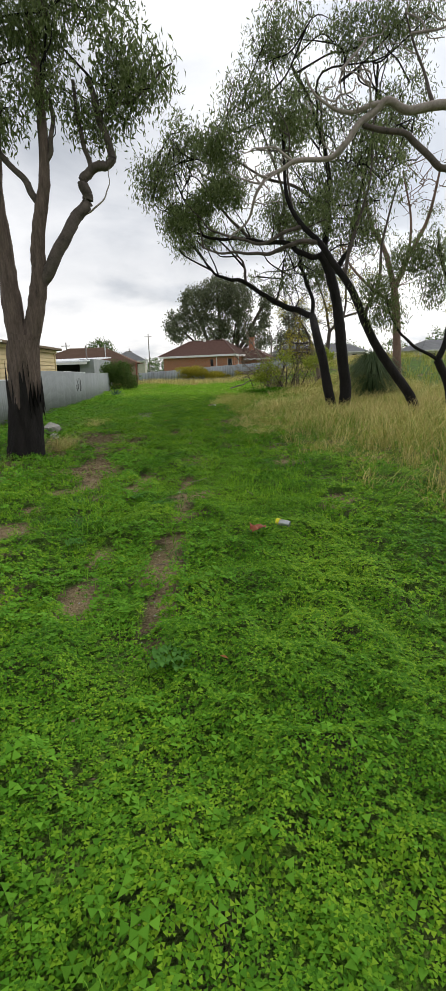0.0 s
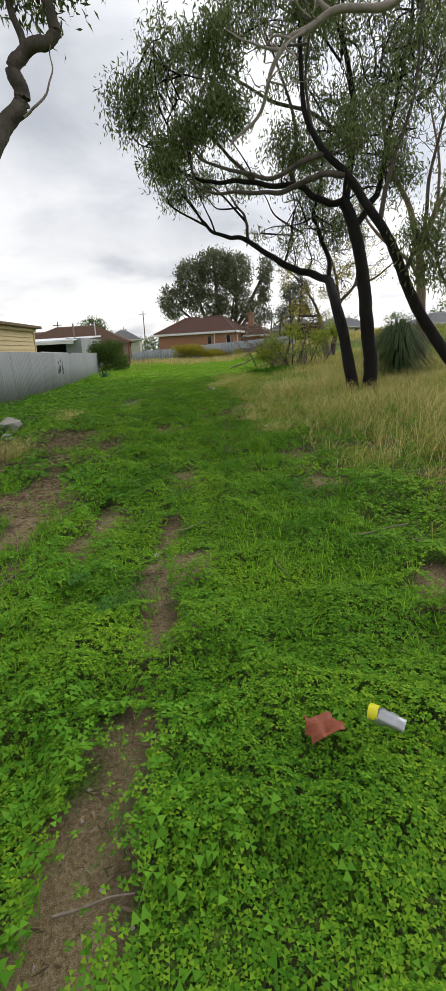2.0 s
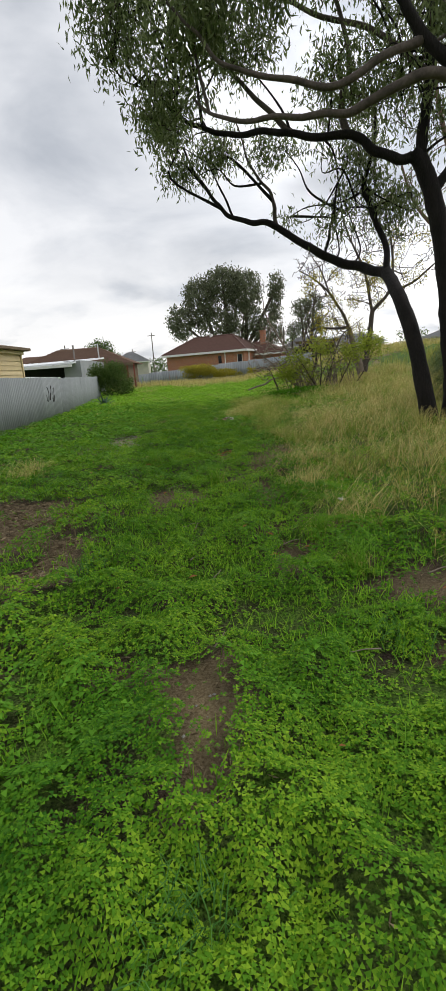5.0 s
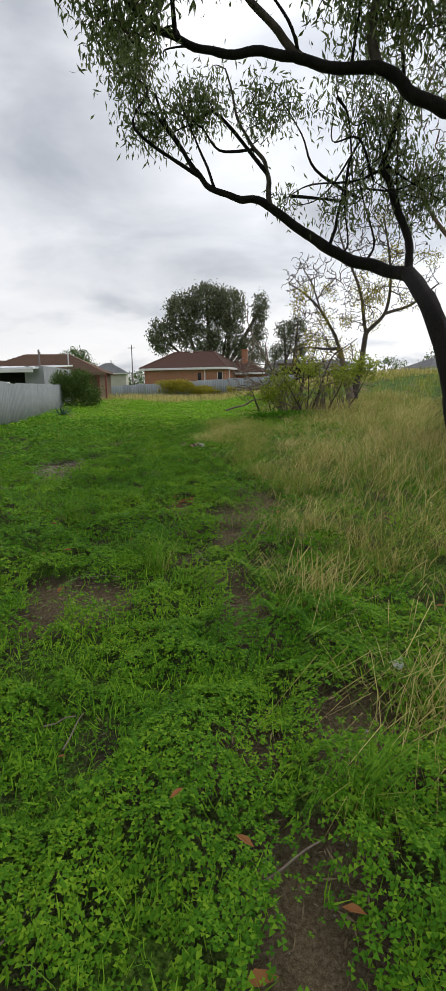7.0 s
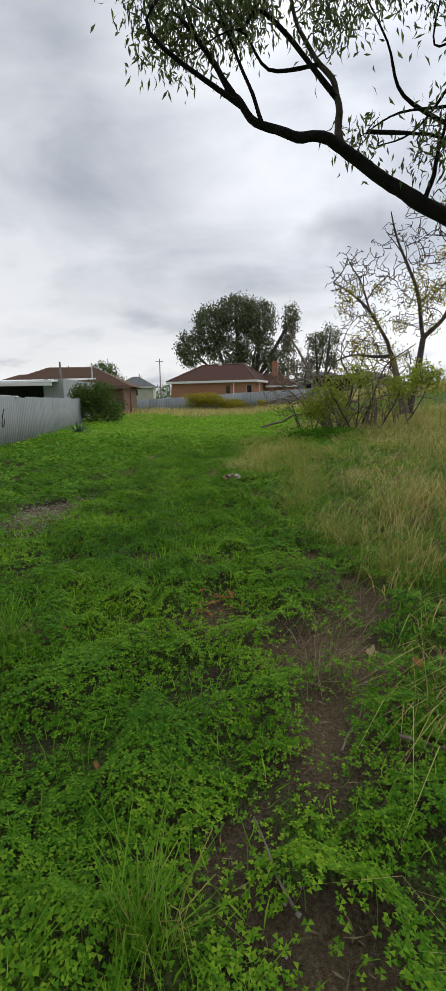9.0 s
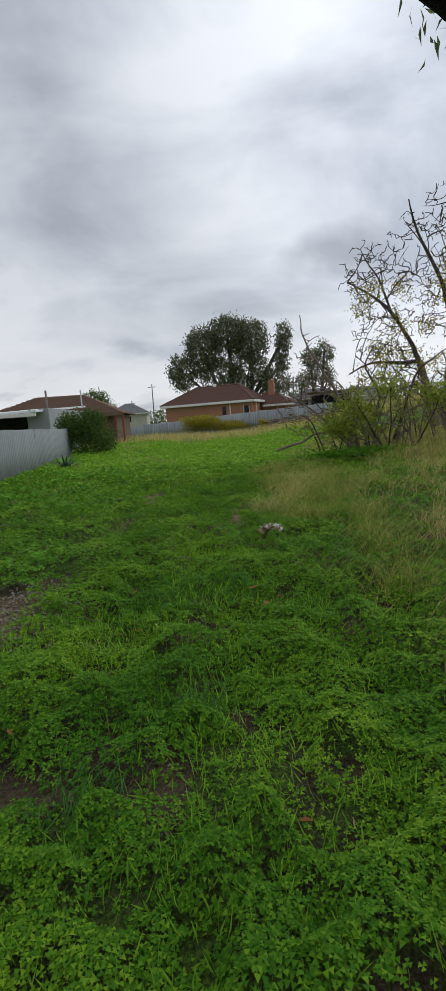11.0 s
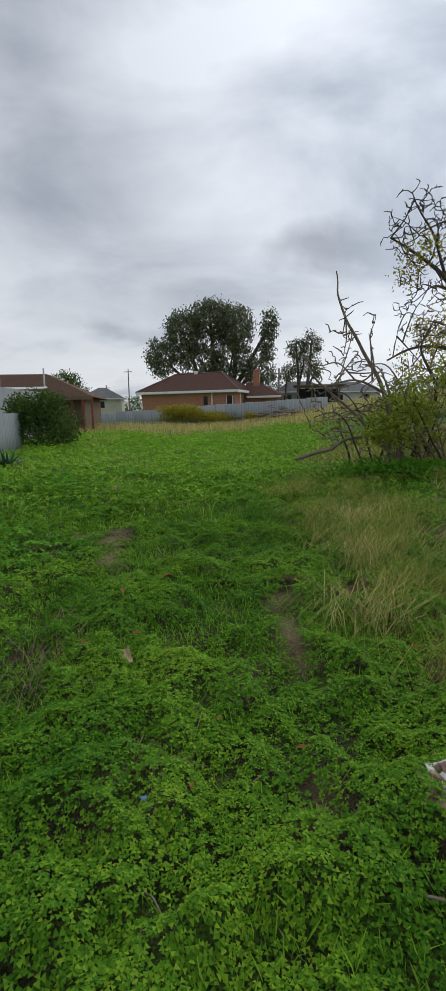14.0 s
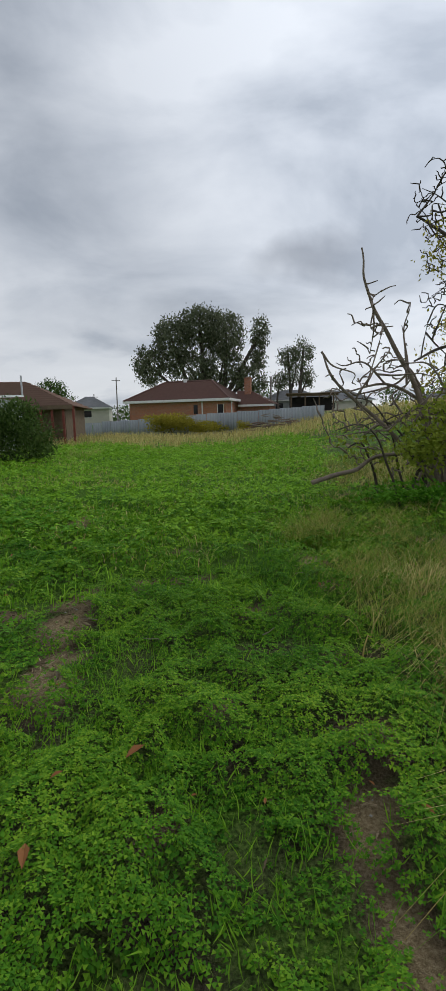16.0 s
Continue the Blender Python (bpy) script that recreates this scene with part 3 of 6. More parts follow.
def side_fence():
    f = thing("fence", (-6.6, 20, 0), "weathered grey corrugated sheet boundary fence with a pale capping", "fence")
    f.matrix_world = Matrix.Identity(4)
    tall, short = sheet_mesh("sheet", 1.04, 1.95, 0.146, 0.022), sheet_mesh("sheet_low", 1.04, 1.5, 0.146, 0.022)
    y = 6.0
    while y < 36.2:
        low = y < 18.2
        x = float(np.interp(y, [6, 20, 28, 37], [-6.55, -6.62, -6.72, -7.2]))
        top = float(np.interp(y, [6, 18, 24, 28, 37], [1.82, 1.80, 1.73, 1.67, 1.655])) - (0.36 if low else 0.0)
        p = part("sheet", short if low else tall, M_SHEET, f)
        gap = 0.0 if not (27.6 < y < 28.7) else 2.2
        h = 1.5 if low else 1.95
        p.matrix_world = pose(x, y, top - h + random.uniform(-0.012, 0.012), random.uniform(-1.2, 1.2), gap + random.uniform(-0.25, 0.25), 90 + random.uniform(-1, 1) + (1.5 if y > 28 else 0))
        y += 1.03 if not (27.0 < y < 28.0) else 1.12
    for y in (8.2, 18.25, 28.35, 36.9):
        x = float(np.interp(y, [6, 20, 28, 37], [-6.55, -6.62, -6.72, -7.2]))
        part("post", slab(x - 0.10, y - 0.03, -0.3, x - 0.04, y + 0.03, 1.62, bevel=0.006), M_POLE, f)
    cap = Tubes().add(np.array([(-6.69, 24.0, 1.735), (-6.71, 26, 1.70), (-6.73, 28.1, 1.675)]), 0.028, 0.028, 8)
    part("capping", cap.mesh("capping"), M_CAP, f, "pale metal capping")
    rail = Tubes().add(np.array([(-6.7, 6.0, 1.45), (-6.72, 12, 1.44), (-6.72, 18.2, 1.43)]), 0.03, 0.03, 6)
    part("rail", rail.mesh("rail"), M_CAP, f, "pale round top rail")
    # dark spray-paint scrawl: a few loops on the sheets
    ink = Tubes()
    for k, (yy, zz) in enumerate(((26.0, 1.05), (26.35, 1.1), (26.7, 1.0))):
        a = np.linspace(0, 5.2, 16)
        line = np.stack([np.full(16, -6.655 - 0.0), yy + 0.13 * np.sin(a + k), zz + 0.28 * np.cos(a * 0.9)], -1)
        ink.add(line, 0.016, 0.012, 4)
    part("paint_mark", ink.mesh("paint_mark"), M_SHADE, f, "dark sprayed scrawl")


def end_fence():
    a, b = np.array((-9.45, 60.0, 1.60)), np.array((9.2, 54.0, 2.50))
    f = thing("fence", (0, 57, 0.5), "low grey corrugated metal fence across the far end", "fence")
    f.matrix_world = Matrix.Identity(4)
    way = b - a
    turn = math.degrees(math.atan2(way[1], way[0]))
    total, n = float(np.hypot(way[0], way[1])), 25
    me = sheet_mesh("sheet_far", total / n - 0.01, 1.55, 0.2, 0.03)
    for k in range(n):
        u = k / n
        p = part("sheet", me, M_ZINC, f)
        z = a[2] + way[2] * (u ** 1.0) + random.uniform(-0.03, 0.03)
        p.matrix_world = pose(a[0] + way[0] * u, a[1] + way[1] * u, z - 1.55, random.uniform(-1, 1), 0, turn)
        if k % 4 == 0:
            q = part("post", slab(-0.05, 0.05, 0, 0.05, 0.13, 1.62, bevel=0.01), M_POLE, f)
            q.matrix_world = pose(a[0] + way[0] * u, a[1] + way[1] * u, z - 1.6, 0, 0, turn)
    part("gate_post", slab(-9.95, 59.9, 0.2, -9.5, 60.0, 1.75, bevel=0.01), M_CAP, f, "pale wide end panel")


side_fence()
end_fence()


# ---- buildings ----
def tiled_roof(parent, corners, ridge, mat, course=0.32):
    """Roof planes of lapped tile courses: every plane is (eave a, eave b, top b, top a)."""
    for ea, eb, tb, ta in ridge:
        ea, eb, tb, ta = (np.array(p, float) for p in (ea, eb, tb, ta))
        rise = max(np.linalg.norm(ta - ea), np.linalg.norm(tb - eb))
        n = max(4, int(rise / course))
        normal = unit(np.cross(eb - ea, ((ta + tb) - (ea + eb)) / 2))
        if normal[2] < 0:
            normal = -normal
        rows = [(0.0, 0.0)]
        for k in range(n):
            rows += [(k / n, 0.06), ((k + 1) / n, 0.015)]
        v, f = [], []
        for u, lift in rows:
            for w in np.linspace(ea + (ta - ea) * u, eb + (tb - eb) * u, 7):
                v.append(w + normal * lift)
        for r in range(len(rows) - 1):
            for j in range(6):
                f.append((r * 7 + j, r * 7 + j + 1, (r + 1) * 7 + j + 1, (r + 1) * 7 + j))
        part("roof", mesh_of("roof_plane", v, f), mat, parent)


def brick_house():
    h = thing("house", (3.9, 70.3, 0.3), "low red brick house with a dark tiled hip roof", "house", turn=-19.5)
    # local frame: x runs along the front from right corner (0) to left corner (-11.8), y to the back
    W, D, EAVE, TOP = 11.9, 8.4, 3.30, 5.55
    part("wall", slab(-W + 0.5, 0.5, -0.3, -4.05, 0.75, EAVE), M_BRICK, h)
    part("wall", slab(-3.55, 0.5, -0.3, -0.45, 0.75, EAVE), M_BRICK, h)
    part("wall", slab(-4.05, 0.5, -0.3, -3.55, 0.75, EAVE - 1.3), M_BRICK, h)
    part("wall", slab(-4.05, 0.5, EAVE - 0.35, -3.55, 0.75, EAVE), M_BRICK, h)
    part("wall", slab(-W + 0.5, 0.75, -0.3, -W + 0.75, D - 0.5, EAVE), M_BRICK, h)
    part("wall", slab(-0.7, 0.75, -0.3, -0.45, D - 0.5, EAVE), M_BRICK, h)
    part("wall", slab(-W + 0.5, D - 0.75, -0.3, -0.45, D - 0.5, EAVE), M_BRICK, h)
    win = part("window", slab(-4.05, 0.62, EAVE - 1.3, -3.55, 0.66, EAVE - 0.35), M_DARK, h, "narrow dark window")
    part("frame", slab(-4.06, 0.56, EAVE - 1.36, -3.54, 0.62, EAVE - 1.3), M_BROWNTRIM, win)
    big = part("window", slab(-1.35, 0.47, EAVE - 1.35, -0.75, 0.495, EAVE - 0.35), M_DARK, h)
    for x in (-1.39, -0.75):
        part("frame", slab(x, 0.43, EAVE - 1.38, x + 0.05, 0.47, EAVE - 0.32, bevel=0.005), M_WHITE, big)
    part("downpipe", slab(-3.1, 0.40, 0.0, -2.98, 0.49, EAVE, bevel=0.01), M_WHITE, h, "white downpipe")
    part("sill", slab(-3.7, 0.40, EAVE - 1.44, -2.9, 0.47, EAVE - 1.36), M_WHITE, h)
    part("soffit", slab(-W, 0, EAVE, 0, D, EAVE + 0.04), M_WHITE, h)
    part("fascia", slab(-W - 0.02, -0.06, EAVE + 0.0, 0.02, 0.0, EAVE + 0.26, bevel=0.01), M_WHITE, h, "white gutter and fascia board")
    part("fascia", slab(0.0, 0.0, EAVE + 0.0, 0.05, D, EAVE + 0.26, bevel=0.01), M_WHITE, h)
    e = EAVE + 0.2
    A, B, C, Dd = (-W, 0, e), (0, 0, e), (0, D, e), (-W, D, e)
    R1, R2 = (-W + 3.4, D / 2, TOP + 0.1), (-3.0, D / 2, TOP + 0.1)
    tiled_roof(h, None, [(A, B, R2, R1), (B, C, R2, R2), (C, Dd, R1, R2), (Dd, A, R1, R1)], M_TILE)
    caps = Tubes()
    for p, q in ((R1, R2), (A, R1), (B, R2), (C, R2), (Dd, R1)):
        caps.add(np.linspace(np.array(p) + (0, 0, 0.06), np.array(q) + (0, 0, 0.06), 12), 0.11, 0.11, 6, 0.06)
    part("ridge_capping", caps.mesh("ridge_capping"), M_TILE, h)
    part("vent", slab(-6.3, D / 2 - 0.2, TOP, -5.9, D / 2 + 0.1, TOP + 0.42, bevel=0.03), M_WHITE, h, "small pale roof vent")
    # lower wing at the right
    part("wall", slab(-0.2, 5.0, -0.3, 3.4, 5.25, 2.75), M_BRICK, h)
    part("wall", slab(3.15, 5.25, -0.3, 3.4, 8.6, 2.75), M_BRICK, h)
    part("fascia", slab(-0.1, 4.3, 2.72, 3.9, 4.36, 2.95, bevel=0.01), M_WHITE, h)
    tiled_roof(h, None, [((-0.1, 4.35, 2.95), (3.9, 4.35, 2.95), (0.8, 7.0, 4.6), (-0.8, 7.0, 4.6)), ((3.9, 4.35, 2.95), (3.9, 9, 2.95), (0.8, 7, 4.6), (0.8, 7, 4.6))], M_TILE)
    chim = part("chimney", slab(0.25, 6.2, 2.8, 0.95, 6.8, 5.9), M_BRICK, h, "red brick chimney")
    part("chimney_cap", slab(0.2, 6.15, 5.9, 1.0, 6.85, 6.02, bevel=0.02), M_BRICK, chim)
    part("verandah_post", slab(-0.2, 1.6, 0.1, -0.1, 1.7, EAVE), M_WHITE, h)


def cream_shed():
    h = thing("shed", (-8.4, 24, 0), "cream weatherboard outbuilding with a brown flat roof edge", "shed")
    h.matrix_world = Matrix.Identity(4)
    x0, y0, y1, top = -8.4, 19.0, 28.4, 2.80
    part("wall", slab(-13.5, y0, 0, x0 - 0.05, y1, top), M_CREAM, h)
    z = 0.6
    while z < top - 0.14:
        bm = bmesh.new()
        vs = [(x0 - 0.05, 20.6, z), (x0 + 0.008, 20.6, z), (x0 - 0.03, 20.6, z + 0.2), (x0 - 0.05, 20.6, z + 0.2)]
        loop = [bm.verts.new(p) for p in vs] + [bm.verts.new((p[0], y1 - 0.1, p[2])) for p in vs]
        for f in ((0, 1, 2, 3), (7, 6, 5, 4), (0, 4, 5, 1), (1, 5, 6, 2), (2, 6, 7, 3), (3, 7, 4, 0)):
            bm.faces.new([loop[k] for k in f])
        part("weatherboard", bm, M_CREAM, h)
        z += 0.19
    part("corner_board", slab(x0 - 0.06, y1 - 0.1, 0, x0 + 0.04, y1 + 0.02, top, bevel=0.01), M_CREAM, h)
    part("fascia", slab(x0 - 0.02, y0, top - 0.02, x0 + 0.09, y1 + 0.15, top + 0.13, bevel=0.01), M_CREAM, h)
    part("roof", slab(-13.8, y0 - 0.2, top + 0.13, x0 + 0.32, y1 + 0.45, top + 0.26, bevel=0.02), M_BROWNTRIM, h, "weathered brown roof edge")
    w = part("window", slab(x0 - 0.02, 19.2, 1.2, x0 + 0.01, 20.5, 2.5), M_DARK, h)
    part("frame", slab(x0 + 0.012, 19.1, 2.5, x0 + 0.06, 20.6, 2.62), M_WHITE, w)
    part("frame", slab(x0 + 0.012, 19.1, 1.1, x0 + 0.06, 20.6, 1.2), M_WHITE, w)
    part("roof_edge", slab(x0 - 0.1, 18.2, top + 0.12, x0 + 0.5, 20.2, top + 0.2), M_WHITE, h, "white metal awning edge")


def white_roof_building():
    h = thing("carport", (-11, 42, 0), "grey carport with a low white metal roof and dark opening", "carport")
    h.matrix_world = Matrix.Identity(4)
    part("wall", slab(-9.7, 38.5, 0.2, -8.6, 38.7, 2.75), M_GREYWALL, h)
    part("wall", slab(-8.8, 38.7, 0.2, -8.6, 45.0, 2.75), M_GREYWALL, h)
    # the wall's dark colour stands in for the shade inside the carport
    part("wall", slab(-16.0, 44.8, 0.2, -8.8, 45.0, 2.6), M_SHADE, h, "back wall coloured near black for the shade inside")
    part("post", slab(-15.9, 38.5, 0.2, -15.75, 38.65, 2.4), M_WHITE, h)
    me = faces_mesh("roof", [(-16.3, 37.6, 2.42), (-8.9, 37.6, 2.55), (-8.6, 45.4, 3.0), (-16.3, 45.4, 2.9), (-16.3, 37.6, 2.52), (-8.9, 37.6, 2.65), (-8.6, 45.4, 3.1), (-16.3, 45.4, 3.0)],
                    [(3, 2, 1, 0), (4, 5, 6, 7), (0, 1, 5, 4), (1, 2, 6, 5), (2, 3, 7, 6), (3, 0, 4, 7)])
    part("roof", me, M_WHITEROOF, h, "white metal roof")
    for k in range(14):
        x = -16.0 + k * 0.53
        part("roof_rib", Tubes().add(np.array([(x, 37.6, 2.54 + 0.0175 * (x + 16.3)), (x + 0.1, 45.4, 3.03)]), 0.025, 0.025, 5).mesh("rib"), M_WHITEROOF, h)
    part("fascia", slab(-16.3, 37.5, 2.36, -8.9, 37.58, 2.52), M_WHITE, h)
    part("chimney_pipe", Tubes().add(np.array([(-10.2, 43, 2.9), (-10.2, 43, 4.0)]), 0.06, 0.06, 8).mesh("pipe"), M_POLE, h)


def gable_house(name_label, x, y, turn, w, d, eave, top, wall, roof, floor=0.0, group=""):
    h = thing("house", (x, y, floor), name_label, "house", turn=turn, group=group)
    part("wall", slab(0, 0, -0.3, w, 0.2, eave), wall, h)
    part("wall", slab(0, d - 0.2, -0.3, w, d, eave), wall, h)
    part("wall", slab(0, 0.2, -0.3, 0.2, d - 0.2, eave), wall, h)
    part("wall", slab(w - 0.2, 0.2, -0.3, w, d - 0.2, eave), wall, h)
    o = 0.5
    A, B, C, D4 = (-o, -o, eave), (w + o, -o, eave), (w + o, d + o, eave), (-o, d + o, eave)
    inset = min(w, d) * 0.42
    R1, R2 = (inset, d / 2, top), (w - inset, d / 2, top)
    tiled_roof(h, None, [(A, B, R2, R1), (B, C, R2, R2), (C, D4, R1, R2), (D4, A, R1, R1)], roof, 0.45)
    part("fascia", slab(-o, -o - 0.05, eave - 0.18, w + o, -o, eave + 0.03), M_WHITE if wall is not M_BROWNTRIM else M_BROWNTRIM, h)
    n = max(1, int(w / 4))
    for k in range(n):
        cx = (k + 0.5) * w / n
        win = part("window", slab(cx - 0.6, -0.04, eave - 1.6, cx + 0.6, -0.01, eave - 0.5), M_DARK, h)
        part("frame", slab(cx - 0.68, -0.06, eave - 1.68, cx + 0.68, -0.02, eave - 1.6), M_WHITE, win)
    return h


brick_house()
cream_shed()
white_roof_building()
back = gable_house("low house with a faded brown tiled roof and dark timber wall", -16.6, 47.8, 3, 9.3, 7.0, 2.1, 3.75, M_BROWNTRIM, M_BROWNROOF, 0.5)
for px in (8.0, 8.6, 9.2, 9.75):
    part("post", slab(px, -0.45, -0.3, px + 0.12, -0.33, 2.1), M_REDWOOD, back, "leaning red timber post")
part("flue", Tubes().add(np.array([(6.8, 1.0, 2.6), (6.8, 1.0, 3.9)]), 0.05, 0.05, 8).mesh("flue"), M_CAP, back)
gable_house("distant house with a brown tiled roof among trees", -27, 66, 6, 12, 8, 2.5, 4.2, M_RENDER, M_BROWNROOF, 0.6)
gable_house("distant pale house with a grey roof", 12.5, 100, -8, 9, 7, 2.6, 4.4, M_GREYWALL, M_GREYROOF, 2.0, "distant houses")
gable_house("distant pale house with a grey roof", 24.5, 112, 5, 11, 8, 2.6, 4.6, M_RENDER, M_GREYROOF, 2.3, "distant houses")
gable_house("distant pale house with a grey roof", 36, 84, 12, 12, 8, 2.6, 4.4, M_RENDER, M_GREYROOF, 1.3, "distant houses")
gable_house("distant pale house with a grey roof", -20.5, 104, 4, 7, 7, 2.6, 4.6, M_RENDER, M_GREYROOF, 1.6, "distant houses")
gable_house("distant pale house with a grey roof", -33, 122, -4, 9, 7, 2.6, 4.9, M_RENDER, M_GREYROOF, 2.4, "distant houses")


def utility_pole(x, y, top, label="tall grey timber power pole"):
    p = thing("power_pole", (x, y, 0), label, "power pole", "power poles")
    p.matrix_world = Matrix.Identity(4)
    z0 = float(gz(x, y)) - 0.2
    part("pole", Tubes().add(np.linspace((x, y, z0), (x + 0.1, y, top), 8), 0.15, 0.10, 8).mesh("pole"), M_POLE, p)
    part("crossarm", slab(x - 0.9, y - 0.06, top - 0.75, x + 0.9, y + 0.06, top - 0.62), M_POLE, p)


utility_pole(-15.6, 130, 11.4)
utility_pole(-21.5, 135, 8.2)
utility_pole(-31, 110, 8.6)
utility_pole(10.2, 82, 6.9)


def pergola():
    p = thing("pergola", (11.5, 76, 1.5), "dark timber pergola beside the brick house", "pergola", turn=-10)
    for x in (0, 1.6, 3.2, 4.8):
        part("post", slab(x, 0, -0.6, x + 0.14, 0.14, 2.6), M_BROWNTRIM, p)
    part("beam", slab(-0.4, 0, 2.6, 5.4, 0.15, 2.85), M_BROWNTRIM, p)
    part("roof", slab(-0.5, -0.4, 2.85, 5.6, 3.0, 2.95), M_BROWNTRIM, p)
    # added dark panel that stands in for the shade beneath the roof
    part("back_screen", slab(0, 2.7, -0.6, 5.0, 2.8, 2.6), M_SHADE, p)


pergola()


# ---- trees ----
def leaf_cloud(points, per, spread, length, width, hang=1.0, flat=1.0):
    """Leaf bases and ways round each point; hang: how far they droop."""
    base = np.repeat(points, per, axis=0)
    base = base + rng.normal(size=base.shape) * spread * np.array([1, 1, flat])
    way = rng.normal(size=base.shape) * 0.55
    way[:, 2] -= hang
    k = len(base)
    return base, way, rng.uniform(*length, k), rng.uniform(*width, k)


def tree(name, label, limbs, lobes, leaf_mat, per=26, leaf=((0.09, 0.17), (0.022, 0.038)), spread=0.15, hang=0.9,
         twig_mat=None, bark=None, group="", category="tree", clump=6, gather=(0.35, 0.85), boughs=0, bough_mat=None, twig_r=0.010, tip=0.0035):
    """limbs: (part name, points, first radius, last radius, material); lobes: (centre, half-axes, twig ends, share with leaves)."""
    base = limbs[0][1][0]
    t = thing(name, base, label, category, group)
    t.matrix_world = Matrix.Identity(4)
    hold = []
    for pname, pts, r0, r1, mat in limbs:
        line = smooth_line(pts, 6)
        if pname != "trunk" and r0 < 0.12:
            k = np.arange(len(line))[:, None]
            wob = np.sin(k * rng.uniform(0.3, 0.55, 3) + rng.uniform(0, 6, 3)) + 0.5 * np.sin(k * rng.uniform(0.7, 1.1, 3) + rng.uniform(0, 6, 3))
            line = line + wob * 0.02 * np.minimum(1, k / 3.0)
        big = r0 > 0.09
        part(pname, Tubes().add(line, r0, r1, 14 if big else 8, 0.05 if big else 0.04, 0.35 if pname == "trunk" else 0.0).mesh(pname), mat, t)
        hold.append(line[len(line) // 3 if pname == "trunk" else 1 :])
    hold = np.concatenate(hold)
    ends, leafy_ends = [], []
    for centre, half, count, share in lobes:
        d = rng.normal(size=(count, 3))
        d = unit(d) * rng.uniform(0.25, 1.0, (count, 1)) ** 0.5
        q = np.array(centre) + d * np.array(half)
        # twig ends gather into clumps, with sky between them
        which = rng.integers(0, max(1, count // clump), count)
        q = q[which] + (q - q[which]) * rng.uniform(*gather, (count, 1))
        ends.append(q)
        bear = (rng.random(count) < share)[which]
        if gather[0] >= 0.8 and 0 < share < 1:
            # sparse leaves sit together in a few sprays
            bear[:] = False
            for h in range(max(1, int(count * share / 9))):
                bear[np.argsort(np.linalg.norm(q - q[h], axis=1))[:9]] = True
        leafy_ends.append(bear)
    ends, leafy_ends = np.concatenate(ends), np.concatenate(leafy_ends)
    for k in range(boughs):
        q = ends[rng.integers(0, len(ends))]
        d = np.linalg.norm(hold - q, axis=1)
        near = np.argsort(d)[: max(3, len(hold) // 8)]
        s = hold[rng.choice(near)]
        span = np.linalg.norm(q - s)
        if span < 0.35 or span > 3.2:
            continue
        bend = rng.normal(size=(2, 3)) * span * 0.10
        line = smooth_line([s, s + (q - s) * 0.35 + bend[0] + (0, 0, 0.05 * span), s + (q - s) * 0.7 + bend[1], q], 5)
        part("branch", Tubes().add(line, 0.010 + 0.010 * span, 0.006, 6, 0.08).mesh("branch"), bough_mat or M_CHAR, t)
        hold = np.vstack([hold, line[2:]])
    dist = np.array([np.min(np.linalg.norm(hold - q, axis=1)) for q in ends])
    order = np.argsort(dist)
    twigs, leaf_at = Tubes(), []
    for k in order:
        q = ends[k]
        d = np.linalg.norm(hold - q, axis=1) + 0.5 * np.clip(hold[:, 2] - q[2], 0, 9)
        s = hold[np.argmin(d)]
        span = np.linalg.norm(q - s)
        if span < 0.08:
            continue
        mid1 = s + (q - s) * 0.35 + rng.normal(size=3) * span * 0.10 + np.array([0, 0, 0.06 * span])
        mid2 = s + (q - s) * 0.7 + rng.normal(size=3) * span * 0.09 + np.array([0, 0, 0.05 * span])
        line = smooth_line([s, mid1, mid2, q], 3)
        r0 = min(twig_r * 0.5 + twig_r * span, twig_r * 3.2)
        twigs.add(line, r0, tip, 4)
        hold = np.vstack([hold, line[3:]])
        if leafy_ends[k]:
            leaf_at.append(q)
            leaf_at.append(line[-3])
    if twigs.n:
        part("twig_spray", twigs.mesh("twig_spray"), twig_mat or M_TWIG, t, kind="stuff")
    if leaf_at:
        b, w, ln, wd = leaf_cloud(np.array(leaf_at), per, spread, leaf[0], leaf[1], hang, 0.9)
        part("crown", leaf_mesh("crown", b, w, ln, wd), leaf_mat, t, kind="stuff")
    return t


